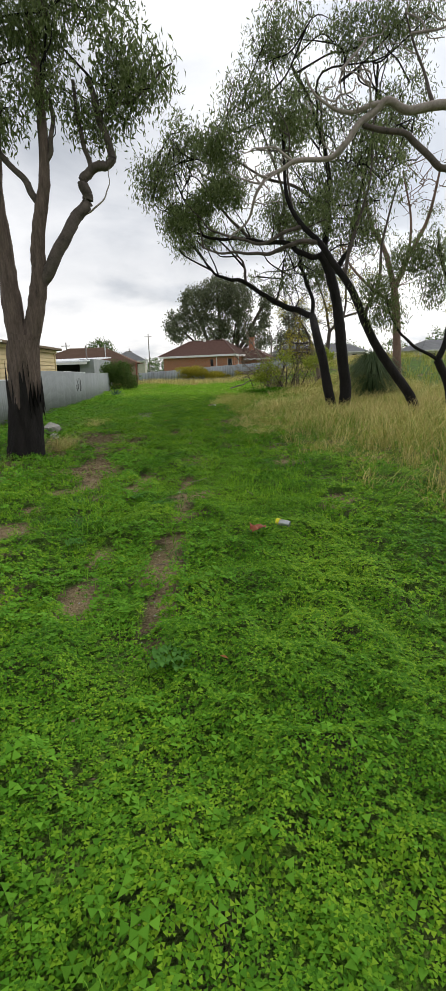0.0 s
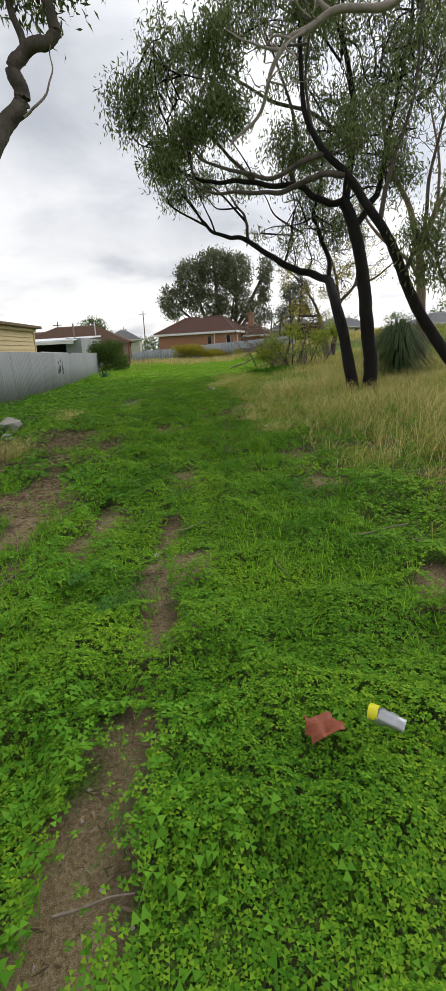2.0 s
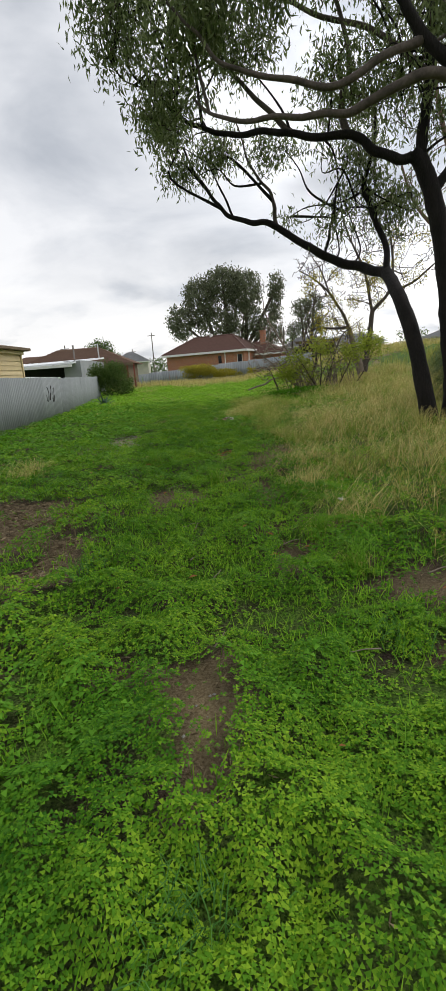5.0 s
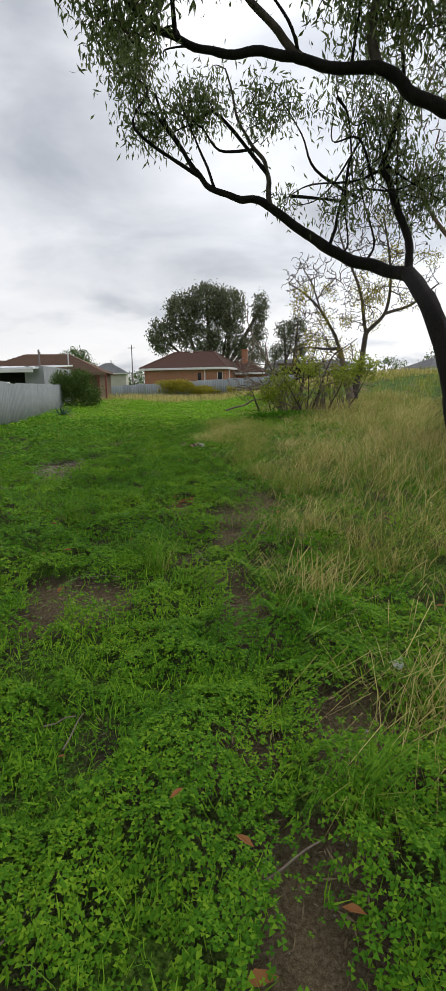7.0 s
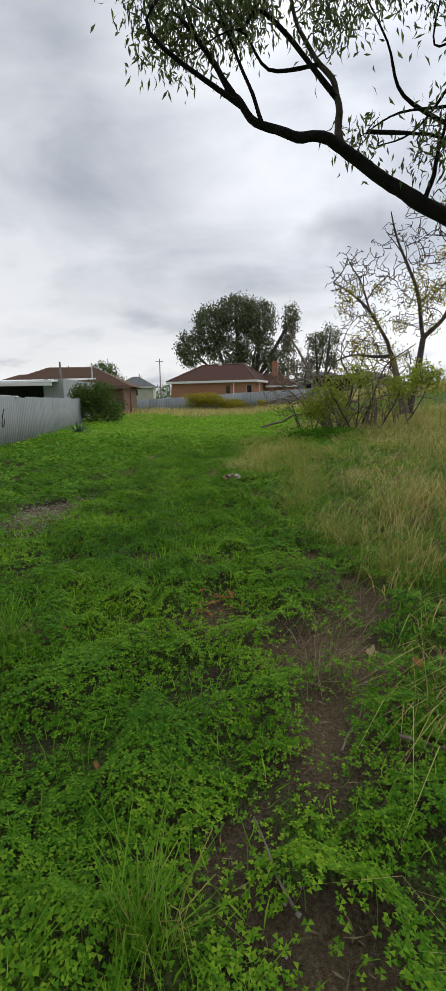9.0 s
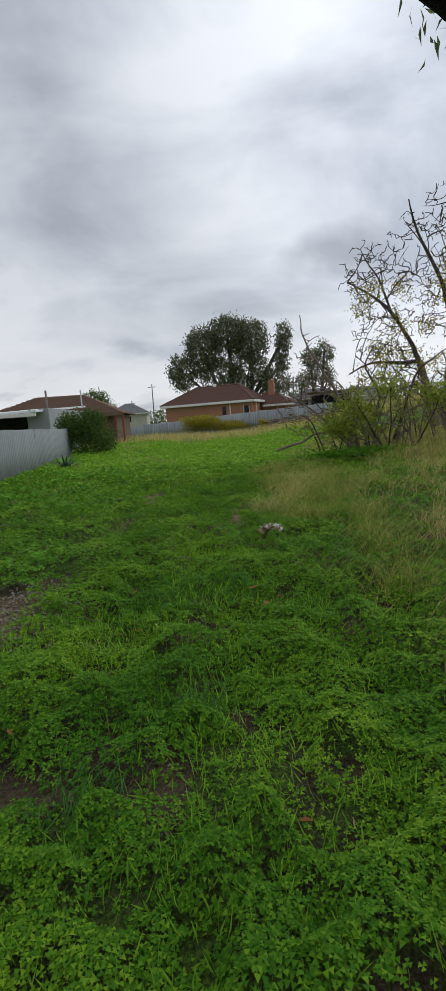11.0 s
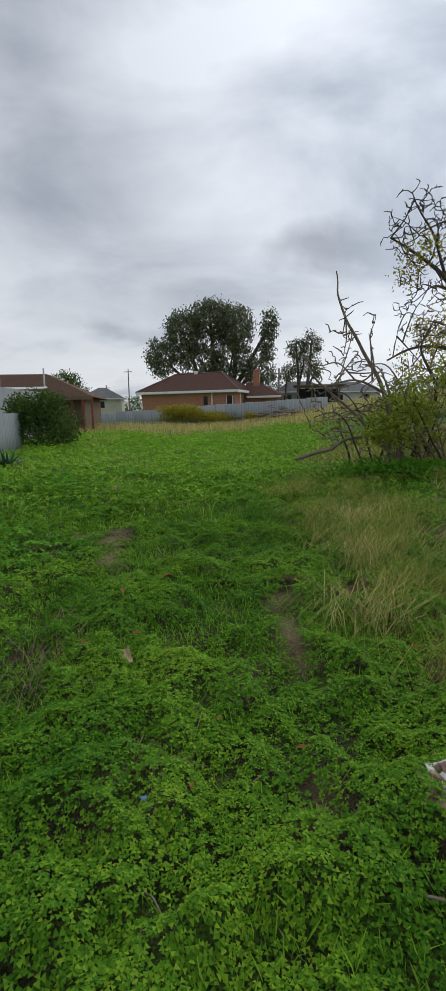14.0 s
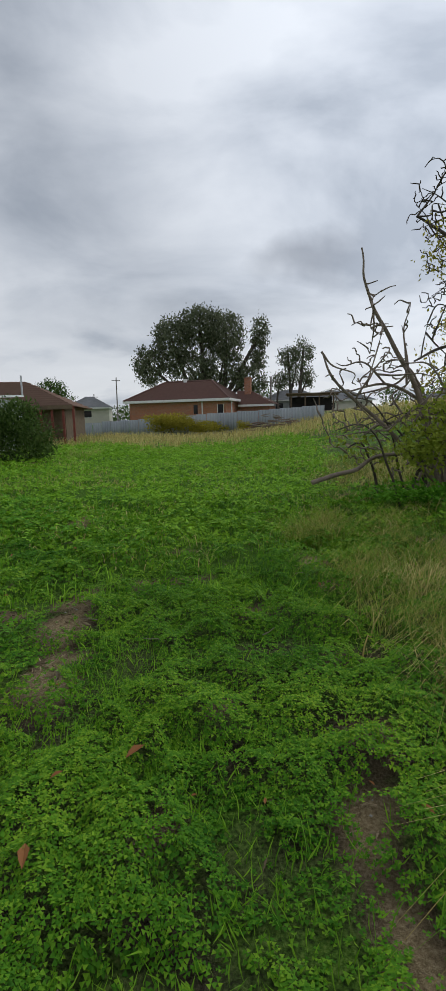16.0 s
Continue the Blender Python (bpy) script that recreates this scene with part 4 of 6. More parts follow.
def left_gum():
    y = 9.0
    limbs = [
        ("trunk", [(-3.2, y, -0.1), (-3.1, y, 0.7), (-3.02, y, 1.5), (-2.95, y, 2.25)], 0.24, 0.235, M_BARK),
        ("limb", [(-3.02, y, 1.9), (-3.06, y, 2.8), (-3.08, y, 3.6), (-3.1, y, 4.6), (-3.05, y + 0.2, 5.6), (-2.9, y + 0.4, 7.2)], 0.19, 0.08, M_BARK),
        ("limb", [(-2.9, y, 1.9), (-2.68, y, 2.6), (-2.52, y, 3.2), (-2.5, y, 3.65), (-2.37, y, 4.25), (-2.24, y, 4.8), (-2.18, y, 5.7), (-2.2, y, 7.1)], 0.17, 0.06, M_BARK),
        ("limb", [(-2.55, y, 3.05), (-2.17, y, 3.6), (-1.82, y + 0.2, 4.19), (-1.62, y + 0.3, 4.5), (-1.65, y + 0.3, 4.8), (-1.5, y + 0.3, 4.98), (-1.2, y + 0.3, 5.05), (-1.1, y + 0.3, 5.25), (-1.3, y + 0.3, 5.75), (-1.45, y + 0.4, 6.4)], 0.115, 0.05, M_LIMB),
        ("limb", [(-2.38, y, 4.38), (-2.6, y, 4.75), (-2.9, y, 5.15), (-3.3, y, 5.6)], 0.06, 0.045, M_LIMB),
        ("limb", [(-2.2, y, 5.0), (-2.05, y, 5.3), (-2.0, y, 5.7), (-2.1, y, 6.1)], 0.045, 0.03, M_LIMB),
        ("limb", [(-1.5, y + 0.3, 5.0), (-1.6, y + 0.3, 5.5), (-1.7, y + 0.3, 6.3)], 0.045, 0.03, M_LIMB),
        ("limb", [(-1.35, y + 0.3, 5.8), (-0.8, y + 0.3, 6.0), (-0.4, y + 0.3, 6.2), (0.0, y + 0.4, 6.6)], 0.03, 0.012, M_LIMB),
        ("dead_twig", [(-1.6, y + 0.25, 4.3), (-1.35, y + 0.25, 4.45), (-1.22, y + 0.25, 4.75), (-1.15, y + 0.25, 5.0)], 0.018, 0.005, M_PALE),
    ]
    lobes = [((-2.2, y, 6.9), (1.2, 1.0, 0.9), 110, 1.0), ((-0.7, y + 0.4, 6.5), (0.9, 0.8, 0.7), 80, 1.0), ((-1.3, y + 0.4, 5.9), (0.8, 0.7, 0.55), 46, 1.0),
             ((-2.9, y, 5.7), (0.6, 0.7, 0.6), 34, 1.0), ((-2.1, y, 5.8), (0.5, 0.5, 0.4), 20, 1.0), ((-3.4, y, 6.9), (1.2, 1.2, 1.0), 70, 1.0), ((-1.4, y + 0.5, 7.6), (1.3, 1.0, 0.6), 70, 1.0)]
    t = tree("gum_tree", "tall gum tree with furrowed grey-brown bark and drooping leaves", limbs, lobes, M_GUM, per=21, spread=0.16, boughs=26)
    lower = smooth_line([(-3.2, y, -0.15), (-3.1, y, 0.7), (-3.03, y, 1.35)], 14)
    part("charred_base", Tubes().bark(lower, 0.312, 0.302, 48, 0.09, 0.25, 0.85).mesh("charred_base"), M_CHAR, t, "fire-blackened lower bark")
    stem = smooth_line([(-3.2, y, -0.1), (-3.1, y, 0.7), (-3.02, y, 1.5), (-2.96, y, 2.15)], 14)
    part("bark", Tubes().bark(stem, 0.305, 0.275, 48, 0.08, 0.25).mesh("bark"), M_BARK, t)


def twin_gum():
    A, B = 16.0, 15.5
    limbs = [
        ("trunk", [(4.75, 15.6, 0.0), (4.78, 15.6, 0.9), (4.6, B, 2.05), (4.47, B, 3.05), (4.3, B, 3.9), (4.05, B, 4.6), (3.85, B, 4.85)], 0.185, 0.13, M_CHAR),
        ("trunk", [(4.4, 15.6, 0.0), (4.22, 15.65, 0.9), (4.08, 15.8, 1.75), (3.95, 16.2, 2.55), (4.01, 17.22, 3.24)], 0.16, 0.125, M_CHAR),
        ("limb", [(4.03, 17.22, 3.22), (3.73, 17.82, 3.46), (3.26, 18.03, 3.64), (2.75, 18.03, 3.88), (2.24, 18.03, 4.20), (1.75, 18.03, 4.51), (1.27, 18.03, 4.63), (0.79, 18.03, 4.77), (0.49, 18.03, 5.08), (0.18, 18.03, 5.52), (-0.15, 18.03, 6.19)], 0.115, 0.02, M_CHAR),
        ("limb", [(4.01, 17.22, 3.24), (4.03, 17.42, 3.83), (3.80, 17.62, 4.57), (3.62, 17.62, 5.00), (3.85, 17.62, 5.77), (3.80, 17.62, 6.75)], 0.075, 0.03, M_CHAR),
        ("limb", [(1.81, 18.03, 4.51), (1.74, 18.03, 4.98), (1.61, 18.03, 5.33), (1.24, 18.03, 5.80), (1.07, 18.03, 6.52)], 0.05, 0.014, M_LIMB),
        ("limb", [(2.87, 18.03, 3.85), (3.01, 18.03, 4.46), (3.11, 18.03, 4.96)], 0.035, 0.012, M_CHAR),
        ("limb", [(0.85, 18.03, 4.74), (0.57, 18.03, 5.41), (0.29, 18.03, 6.08)], 0.028, 0.010, M_CHAR),
        ("limb", [(3.95, B, 4.75), (3.64, B, 4.75), (3.2, B, 4.95), (2.83, B, 5.15), (2.33, B, 5.16), (1.82, B, 5.29), (1.32, B, 5.31), (0.82, B, 5.3), (0.41, B, 5.43), (0.0, B, 5.6), (-0.35, B, 5.9), (-0.6, B, 6.4)], 0.09, 0.02, M_CHAR),
        ("limb", [(3.98, B, 4.7), (4.08, B, 5.5), (4.1, B, 6.5), (4.0, B, 7.5), (3.6, B, 8.6), (3.0, B, 9.6)], 0.10, 0.03, M_CHAR),
        ("limb", [(4.3, B, 4.3), (4.6, B, 4.7), (4.8, B, 5.1), (5.0, B, 6.2), (5.3, B, 7.8), (5.4, B, 9.6)], 0.09, 0.03, M_CHAR),
        ("limb", [(2.75, B, 5.15), (2.66, B, 5.7), (2.78, B, 6.1), (2.6, B, 7.0), (2.1, B, 8.2)], 0.07, 0.02, M_LIMB),
        ("limb", [(1.8, B, 5.28), (1.2, B, 5.8), (0.7, B, 6.4), (0.3, B, 7.2)], 0.05, 0.016, M_LIMB),
        ("limb", [(4.05, B, 6.0), (3.2, B, 6.6), (2.2, B, 6.9), (1.2, B, 7.5), (0.6, B, 8.0)], 0.055, 0.016, M_LIMB),
    ]
    lobes = [((3.3, 17.6, 6.0), (1.0, 0.7, 0.8), 70, 0.7), ((3.0, 17.8, 4.6), (0.7, 0.5, 0.5), 44, 0.6), ((4.3, 17.8, 4.6), (0.9, 0.6, 0.8), 80, 0.5), ((4.3, 15.5, 5.8), (1.3, 1.0, 1.0), 200, 0.3), ((5.4, 15.5, 7.2), (1.2, 1.0, 1.6), 200, 0.35), ((4.3, 15.5, 7.4), (1.6, 1.2, 1.6), 210, 0.4), ((3.0, 15.4, 5.9), (1.2, 1.0, 0.7), 110, 0.5), ((6.0, 15.4, 8.2), (1.3, 1.0, 1.6), 180, 0.45), ((5.2, 15.4, 5.6), (0.8, 0.8, 1.2), 120, 0.35),
             ((-0.85, 15.00, 6.70), (0.75, 1.0, 0.85), 80, 1.0), ((0.10, 15.00, 7.60), (0.9, 1.1, 0.7), 80, 1.0), ((-0.20, 15.40, 5.75), (0.8, 1.0, 0.5), 60, 1.0),
             ((1.00, 15.00, 6.50), (0.8, 1.0, 0.8), 60, 0.95), ((1.70, 15.00, 8.60), (0.9, 1.1, 1.0), 70, 1.0), ((2.60, 15.00, 7.40), (0.9, 1.0, 0.9), 50, 0.8),
             ((3.60, 15.30, 8.60), (1.1, 1.2, 1.1), 50, 0.8), ((4.70, 15.00, 10.10), (1.3, 1.2, 0.9), 80, 1.0), ((2.60, 15.00, 10.20), (1.2, 1.2, 0.8), 70, 1.0), ((6.20, 15.20, 10.30), (1.2, 1.2, 0.9), 70, 1.0),
             ((-0.60, 17.91, 6.52), (0.5, 0.6, 0.6), 40, 1.0), ((-0.26, 18.03, 5.69), (0.45, 0.5, 0.4), 30, 1.0), ((0.63, 18.03, 6.08), (0.6, 0.6, 0.5), 38, 0.9),
             ((1.63, 18.03, 5.96), (0.7, 0.6, 0.5), 36, 0.85), ((3.14, 18.03, 4.79), (0.4, 0.4, 0.3), 16, 0.8), ((3.75, 17.80, 5.41), (0.8, 0.6, 1.0), 70, 0.6), ((2.19, 18.03, 4.68), (0.5, 0.4, 0.25), 12, 0.7)]
    tree("gum_tree", "twin-stemmed gum tree with fire-blackened trunks rising from dry grass", limbs, lobes, M_GUM, per=21, spread=0.17, twig_r=0.013, tip=0.0055, boughs=170)


def leaning_gum():
    y = 12.3
    limbs = [
        ("trunk", [(5.9, 12.5, 0.1), (5.6, y, 0.7), (5.0, y, 1.5), (4.5, y, 2.25), (4.0, y, 3.3), (3.55, y, 3.9), (3.18, y, 4.4), (2.76, y, 4.78), (2.45, y, 5.25), (2.35, y, 5.7), (2.3, y, 6.8)], 0.13, 0.03, M_CHAR),
        ("limb", [(3.15, y, 4.42), (2.6, y, 4.4), (2.1, y + 0.2, 4.28), (1.65, y + 0.3, 4.26), (1.1, y + 0.4, 4.32), (0.6, y + 0.5, 4.4), (0.25, y + 0.6, 4.65)], 0.062, 0.016, M_LIMB),
        ("limb", [(2.75, y, 4.78), (2.25, y, 4.6), (1.93, y, 4.45), (1.45, y + 0.1, 4.5), (0.97, y + 0.2, 4.65), (0.57, y + 0.2, 4.85), (0.27, y + 0.2, 5.1), (0.0, y + 0.2, 5.4)], 0.05, 0.014, M_LIMB),
        ("limb", [(4.3, y, 2.7), (4.6, y, 3.4), (4.7, y, 4.4), (5.0, y, 5.6)], 0.05, 0.02, M_LIMB),
        ("limb", [(3.8, y, 3.6), (4.0, y, 4.6), (4.3, y, 5.6), (4.4, y, 7.0)], 0.05, 0.02, M_LIMB),
    ]
    lobes = [((0.2, 12.7, 5.4), (0.55, 0.7, 0.5), 36, 1.0), ((1.1, 12.6, 5.7), (0.6, 0.7, 0.6), 34, 1.0), ((2.2, 12.4, 7.0), (0.9, 0.8, 0.9), 50, 0.9),
             ((4.4, 12.3, 6.0), (1.1, 0.8, 1.5), 80, 0.3), ((3.4, 12.3, 5.2), (0.9, 0.6, 0.8), 50, 0.25), ((0.8, 12.5, 6.6), (0.8, 0.8, 0.6), 40, 1.0)]
    tree("gum_tree", "grey gum tree leaning over the dry grass", limbs, lobes, M_GUM, per=24, spread=0.12, boughs=7, bough_mat=M_LIMB)


def bare_limb_tree():
    y = 8.1
    limbs = [
        ("trunk", [(6.6, 7.6, 0.1), (6.55, 7.7, 1.5), (6.3, 7.9, 3.0), (5.8, 8.0, 4.3), (5.1, y, 5.1)], 0.20, 0.12, M_RUST),
        ("limb", [(5.2, y, 5.05), (4.6, y, 5.32), (4.23, y, 5.31), (3.64, y, 5.22), (3.28, y, 5.36), (2.94, y, 5.12), (2.68, y, 4.83), (2.42, y, 4.64), (1.88, y, 4.56), (1.52, y, 4.45), (1.34, y, 4.22), (1.15, y + 0.1, 3.88), (0.87, y + 0.2, 3.56)], 0.082, 0.012, M_PALE),
        ("limb", [(5.8, 8.0, 4.2), (5.0, y, 4.25), (4.31, y, 4.42), (4.06, y, 4.52), (3.67, y, 4.87), (3.3, y, 4.98), (2.94, y, 5.03)], 0.06, 0.04, M_LIMB),
        ("limb", [(3.3, y, 5.34), (2.75, y, 5.25), (2.49, y, 5.26), (2.23, y, 5.42), (2.05, y, 5.75)], 0.04, 0.012, M_PALE),
        ("limb", [(1.9, y, 4.57), (1.6, y, 4.75), (1.3, y, 4.8), (1.05, y, 4.72)], 0.025, 0.006, M_PALE),
        ("limb", [(1.4, y, 4.3), (1.1, y, 4.35), (0.8, y, 4.5)], 0.018, 0.005, M_PALE),
        ("limb", [(4.0, y, 5.28), (3.9, y + 0.3, 5.9), (3.6, y + 0.3, 6.6)], 0.03, 0.012, M_LIMB),
    ]
    lobes = [((1.4, y, 4.4), (0.7, 0.4, 0.6), 34, 0.0), ((2.6, y, 5.3), (0.9, 0.5, 0.7), 44, 0.0), ((3.6, y + 0.2, 6.3), (0.7, 0.5, 0.6), 26, 0.35), ((5.0, y, 6.2), (0.9, 0.6, 0.6), 26, 0.5)]
    tree("dead_tree", "half-dead tree with a bleached bare limb reaching over the track", limbs, lobes, M_GUM, per=14, twig_mat=M_PALE, boughs=40, bough_mat=M_PALE, gather=(0.7, 1), twig_r=0.013)


def dark_sapling():
    y = 12.0
    limbs = [
        ("trunk", [(6.55, y, 0.1), (6.45, y, 0.9), (6.1, y, 1.6)], 0.12, 0.10, M_CHAR),
        ("limb", [(6.1, y, 1.58), (6.3, y, 2.15), (6.32, y, 3.0), (6.1, y, 3.7), (5.85, y, 4.5)], 0.08, 0.02, M_CHAR),
        ("limb", [(6.1, y, 1.6), (5.5, y, 1.98), (5.1, y, 2.26), (4.85, y, 2.75), (4.8, y, 3.3)], 0.045, 0.015, M_CHAR),
    ]
    lobes = [((4.5, 11.8, 3.25), (0.6, 0.6, 0.55), 52, 1.0), ((5.2, 11.8, 3.9), (0.6, 0.6, 0.55), 50, 1.0), ((5.9, 11.8, 4.1), (0.6, 0.6, 0.6), 44, 1.0), ((4.8, 11.8, 2.65), (0.55, 0.5, 0.35), 30, 1.0),
             ((5.8, 11.8, 3.2), (0.5, 0.5, 0.5), 30, 0.9), ((6.5, 11.8, 3.4), (0.5, 0.5, 0.8), 34, 1.0)]
    tree("sapling", "dark-stemmed young gum with dense drooping foliage", limbs, lobes, M_GUM, per=20, leaf=((0.08, 0.14), (0.018, 0.03)), boughs=14)


def red_stemmed_tree():
    y = 22.5
    limbs = [
        ("trunk", [(9.0, y, 0.6), (8.95, y, 2.2), (8.8, y, 4.0), (8.6, y, 5.2)], 0.20, 0.14, M_RUST),
        ("limb", [(8.6, y, 5.1), (8.2, y, 6.3), (7.6, y, 7.3), (7.2, y, 8.6), (7.0, y, 10)], 0.12, 0.04, M_RUST),
        ("limb", [(8.7, y, 4.8), (9.3, y, 6.2), (10.0, y, 7.6), (10.4, y, 9.6)], 0.12, 0.04, M_RUST),
        ("limb", [(8.9, y, 3.6), (8.2, y, 4.5), (7.5, y, 5.0), (6.6, y, 5.9), (6.2, y, 7.0)], 0.09, 0.03, M_RUST),
        ("limb", [(9.3, y, 6.2), (9.2, y, 7.8), (8.8, y, 9.4)], 0.06, 0.03, M_RUST),
    ]
    lobes = [((7.2, y, 8.6), (1.4, 1.2, 1.5), 80, 0.05), ((9.4, y, 8.8), (1.6, 1.2, 1.6), 90, 0.05), ((6.6, y, 6.4), (0.9, 1, 1.1), 50, 0.15), ((9.8, y, 6.2), (1.0, 1, 1.2), 40, 0.1), ((8.0, y, 11), (2.0, 1.2, 1.0), 60, 0.3)]
    tree("bare_tree", "leafless tree with reddish-brown stems and fine twigs", limbs, lobes, M_GUM, per=14, twig_mat=M_RUST, twig_r=0.020, tip=0.006, boughs=60, bough_mat=M_RUST, gather=(0.8, 1))


def winter_tree():
    y = 30.0
    limbs = [
        ("trunk", [(7.1, y, 0.9), (6.8, y, 1.9), (6.5, y, 3.0)], 0.16, 0.11, M_DEADWOOD),
        ("trunk", [(7.2, y, 0.9), (7.45, y, 2.3), (7.6, y, 3.6)], 0.14, 0.10, M_LIMB),
        ("limb", [(6.5, y, 3.0), (6.2, y, 3.6), (5.5, y, 4.7), (4.9, y + 0.3, 5.3), (4.3, y + 0.3, 5.6)], 0.08, 0.02, M_LIMB),
        ("limb", [(6.5, y, 3.0), (5.8, y, 2.95), (5.1, y, 3.06), (4.2, y, 2.7)], 0.07, 0.02, M_LIMB),
        ("limb", [(7.6, y, 3.6), (7.2, y, 5.4), (6.6, y + 0.3, 7.0), (6.2, y, 7.9)], 0.08, 0.02, M_LIMB),
        ("limb", [(7.6, y, 3.6), (8.4, y, 4.5), (8.5, y, 6.2), (8.1, y, 8.0)], 0.09, 0.03, M_LIMB),
        ("limb", [(8.4, y, 4.4), (9.6, y, 4.8), (10.6, y, 5.6)], 0.07, 0.03, M_LIMB),
        ("limb", [(5.6, y, 4.6), (5.2, y, 5.6), (4.7, y, 6.5)], 0.04, 0.012, M_LIMB),
    ]
    lobes = [((4.9, y, 5.6), (1.0, 0.8, 1.2), 230, 0.08), ((5.3, y, 4.0), (1.1, 0.8, 1.0), 210, 0.2), ((6.6, y, 6.3), (1.2, 0.9, 1.4), 240, 0.12), ((7.9, y, 7.2), (1.4, 1, 1.6), 240, 0.10),
             ((7.3, y, 4.6), (1.1, 0.9, 1.1), 200, 0.3), ((9.3, y, 5.8), (1.4, 1, 1.6), 160, 0.3), ((6.0, y, 2.6), (1.6, 0.9, 1.0), 170, 0.5)]
    tree("winter_tree", "mostly bare tree with grey branches and a few yellow-green leaves", limbs, lobes, M_YELLOW, per=14, leaf=((0.06, 0.11), (0.03, 0.055)), spread=0.14, hang=0.5, twig_r=0.022, tip=0.007, gather=(1, 1), boughs=120, bough_mat=M_LIMB)


def brush_thicket():
    """Fallen, tangled dead branches with living shoots through them."""
    limbs = [
        ("limb", [(3.75, 28, 0.5), (3.43, 28, 1.76), (3.02, 28, 2.6), (2.63, 28, 3.18), (2.43, 28, 3.74), (2.33, 28, 4.25)], 0.055, 0.012, M_DEADWOOD),
        ("limb", [(3.7, 28, 0.5), (2.8, 28, 1.4), (1.91, 28, 2.27), (1.7, 28, 2.65)], 0.045, 0.010, M_DEADWOOD),
        ("limb", [(1.5, 27.8, 0.55), (2.19, 27.8, 0.75), (2.7, 27.9, 0.95), (3.4, 28, 0.9), (4.4, 28, 0.6)], 0.04, 0.02, M_DEADWOOD),
        ("limb", [(4.6, 28.3, 0.5), (4.0, 28.2, 1.5), (2.9, 28, 2.1), (2.1, 28, 2.0)], 0.05, 0.012, M_DEADWOOD),
        ("limb", [(5.2, 28.5, 0.5), (5.4, 28.4, 1.3), (6.2, 28.2, 1.6), (7.4, 28, 1.4)], 0.05, 0.015, M_DEADWOOD),
        ("limb", [(3.2, 28, 2.2), (3.1, 28, 2.9), (3.15, 28, 3.4)], 0.022, 0.006, M_DEADWOOD),
        ("limb", [(4.2, 28.3, 0.5), (4.6, 28.2, 1.8), (4.2, 28.1, 2.8), (4.4, 28, 3.3)], 0.05, 0.012, M_LIMB),
        ("limb", [(5.0, 28.3, 0.5), (5.4, 28.2, 1.8), (5.8, 28.1, 2.6), (6.6, 28, 3.2)], 0.05, 0.012, M_LIMB),
    ]
    for k in range(44):
        bx, by = rng.uniform(2.9, 6.6), rng.uniform(27.4, 28.6)
        rise, out, way = rng.uniform(0.8, 2.4), rng.uniform(0.4, 1.7), rng.normal() * 0.5 + (math.pi if k % 3 else 0.2)
        d = np.array((math.cos(way), 0.6 * math.sin(way), 0))
        foot = np.array((bx, by, float(gz(bx, by)) - 0.05))
        limbs.append(("cane", [foot, foot + d * out * 0.3 + (0, 0, rise * 0.55), foot + d * out * 0.75 + (0, 0, rise * 0.95), foot + d * out * 1.25 + (0, 0, rise * rng.uniform(0.7, 1.15))], rng.uniform(0.018, 0.034), 0.008, M_LIMB if k % 4 == 0 else M_DEADWOOD))
    lobes = [((2.7, 27.9, 1.9), (1.3, 0.7, 0.9), 160, 0.0), ((2.7, 28, 3.0), (0.6, 0.5, 0.9), 60, 0.0), ((3.6, 27.9, 1.2), (2.0, 0.8, 0.7), 220, 0.25), ((5.4, 28, 1.6), (1.8, 0.8, 0.9), 220, 0.35)]
    tree("brush_thicket", "tangle of broken dead branches lying over dry grass", limbs, lobes, M_BRIGHT, per=5, leaf=((0.07, 0.12), (0.04, 0.07)), spread=0.12, hang=0.2, tip=0.007, gather=(0.8, 1), boughs=40, bough_mat=M_DEADWOOD,
         twig_mat=M_DEADWOOD, category="brush", twig_r=0.024)
    lobes2 = [((3.6, 27.3, 1.7), (0.8, 0.6, 0.55), 34, 1.0), ((4.6, 27.2, 2.2), (0.7, 0.6, 0.5), 28, 1.0), ((5.9, 27.2, 1.9), (0.9, 0.6, 0.6), 34, 1.0), ((3.2, 27.2, 1.1), (0.6, 0.5, 0.4), 40, 1.0), ((6.9, 27.4, 2.1), (0.8, 0.6, 0.6), 46, 1.0)]
    stems = [("stem", [(4.4, 27.4, 0.5), (4.0, 27.3, 1.2), (3.6, 27.3, 1.8)], 0.025, 0.008, M_TWIG), ("stem", [(4.6, 27.4, 0.5), (4.6, 27.3, 1.4), (4.6, 27.2, 2.2)], 0.025, 0.008, M_TWIG),
             ("stem", [(5.4, 27.5, 0.5), (5.8, 27.3, 1.3), (6.0, 27.2, 2.0)], 0.025, 0.008, M_TWIG), ("stem", [(6.2, 27.5, 0.6), (6.7, 27.4, 1.4), (7.0, 27.4, 2.2)], 0.025, 0.008, M_TWIG)]
    tree("shrub", "straggling shrub with fresh yellow-green leaves", stems, lobes2, M_BRIGHT, per=11, leaf=((0.07, 0.12), (0.04, 0.065)), spread=0.12, hang=0.1, category="shrub", twig_r=0.010, tip=0.005, clump=4, gather=(0.4, 0.9))


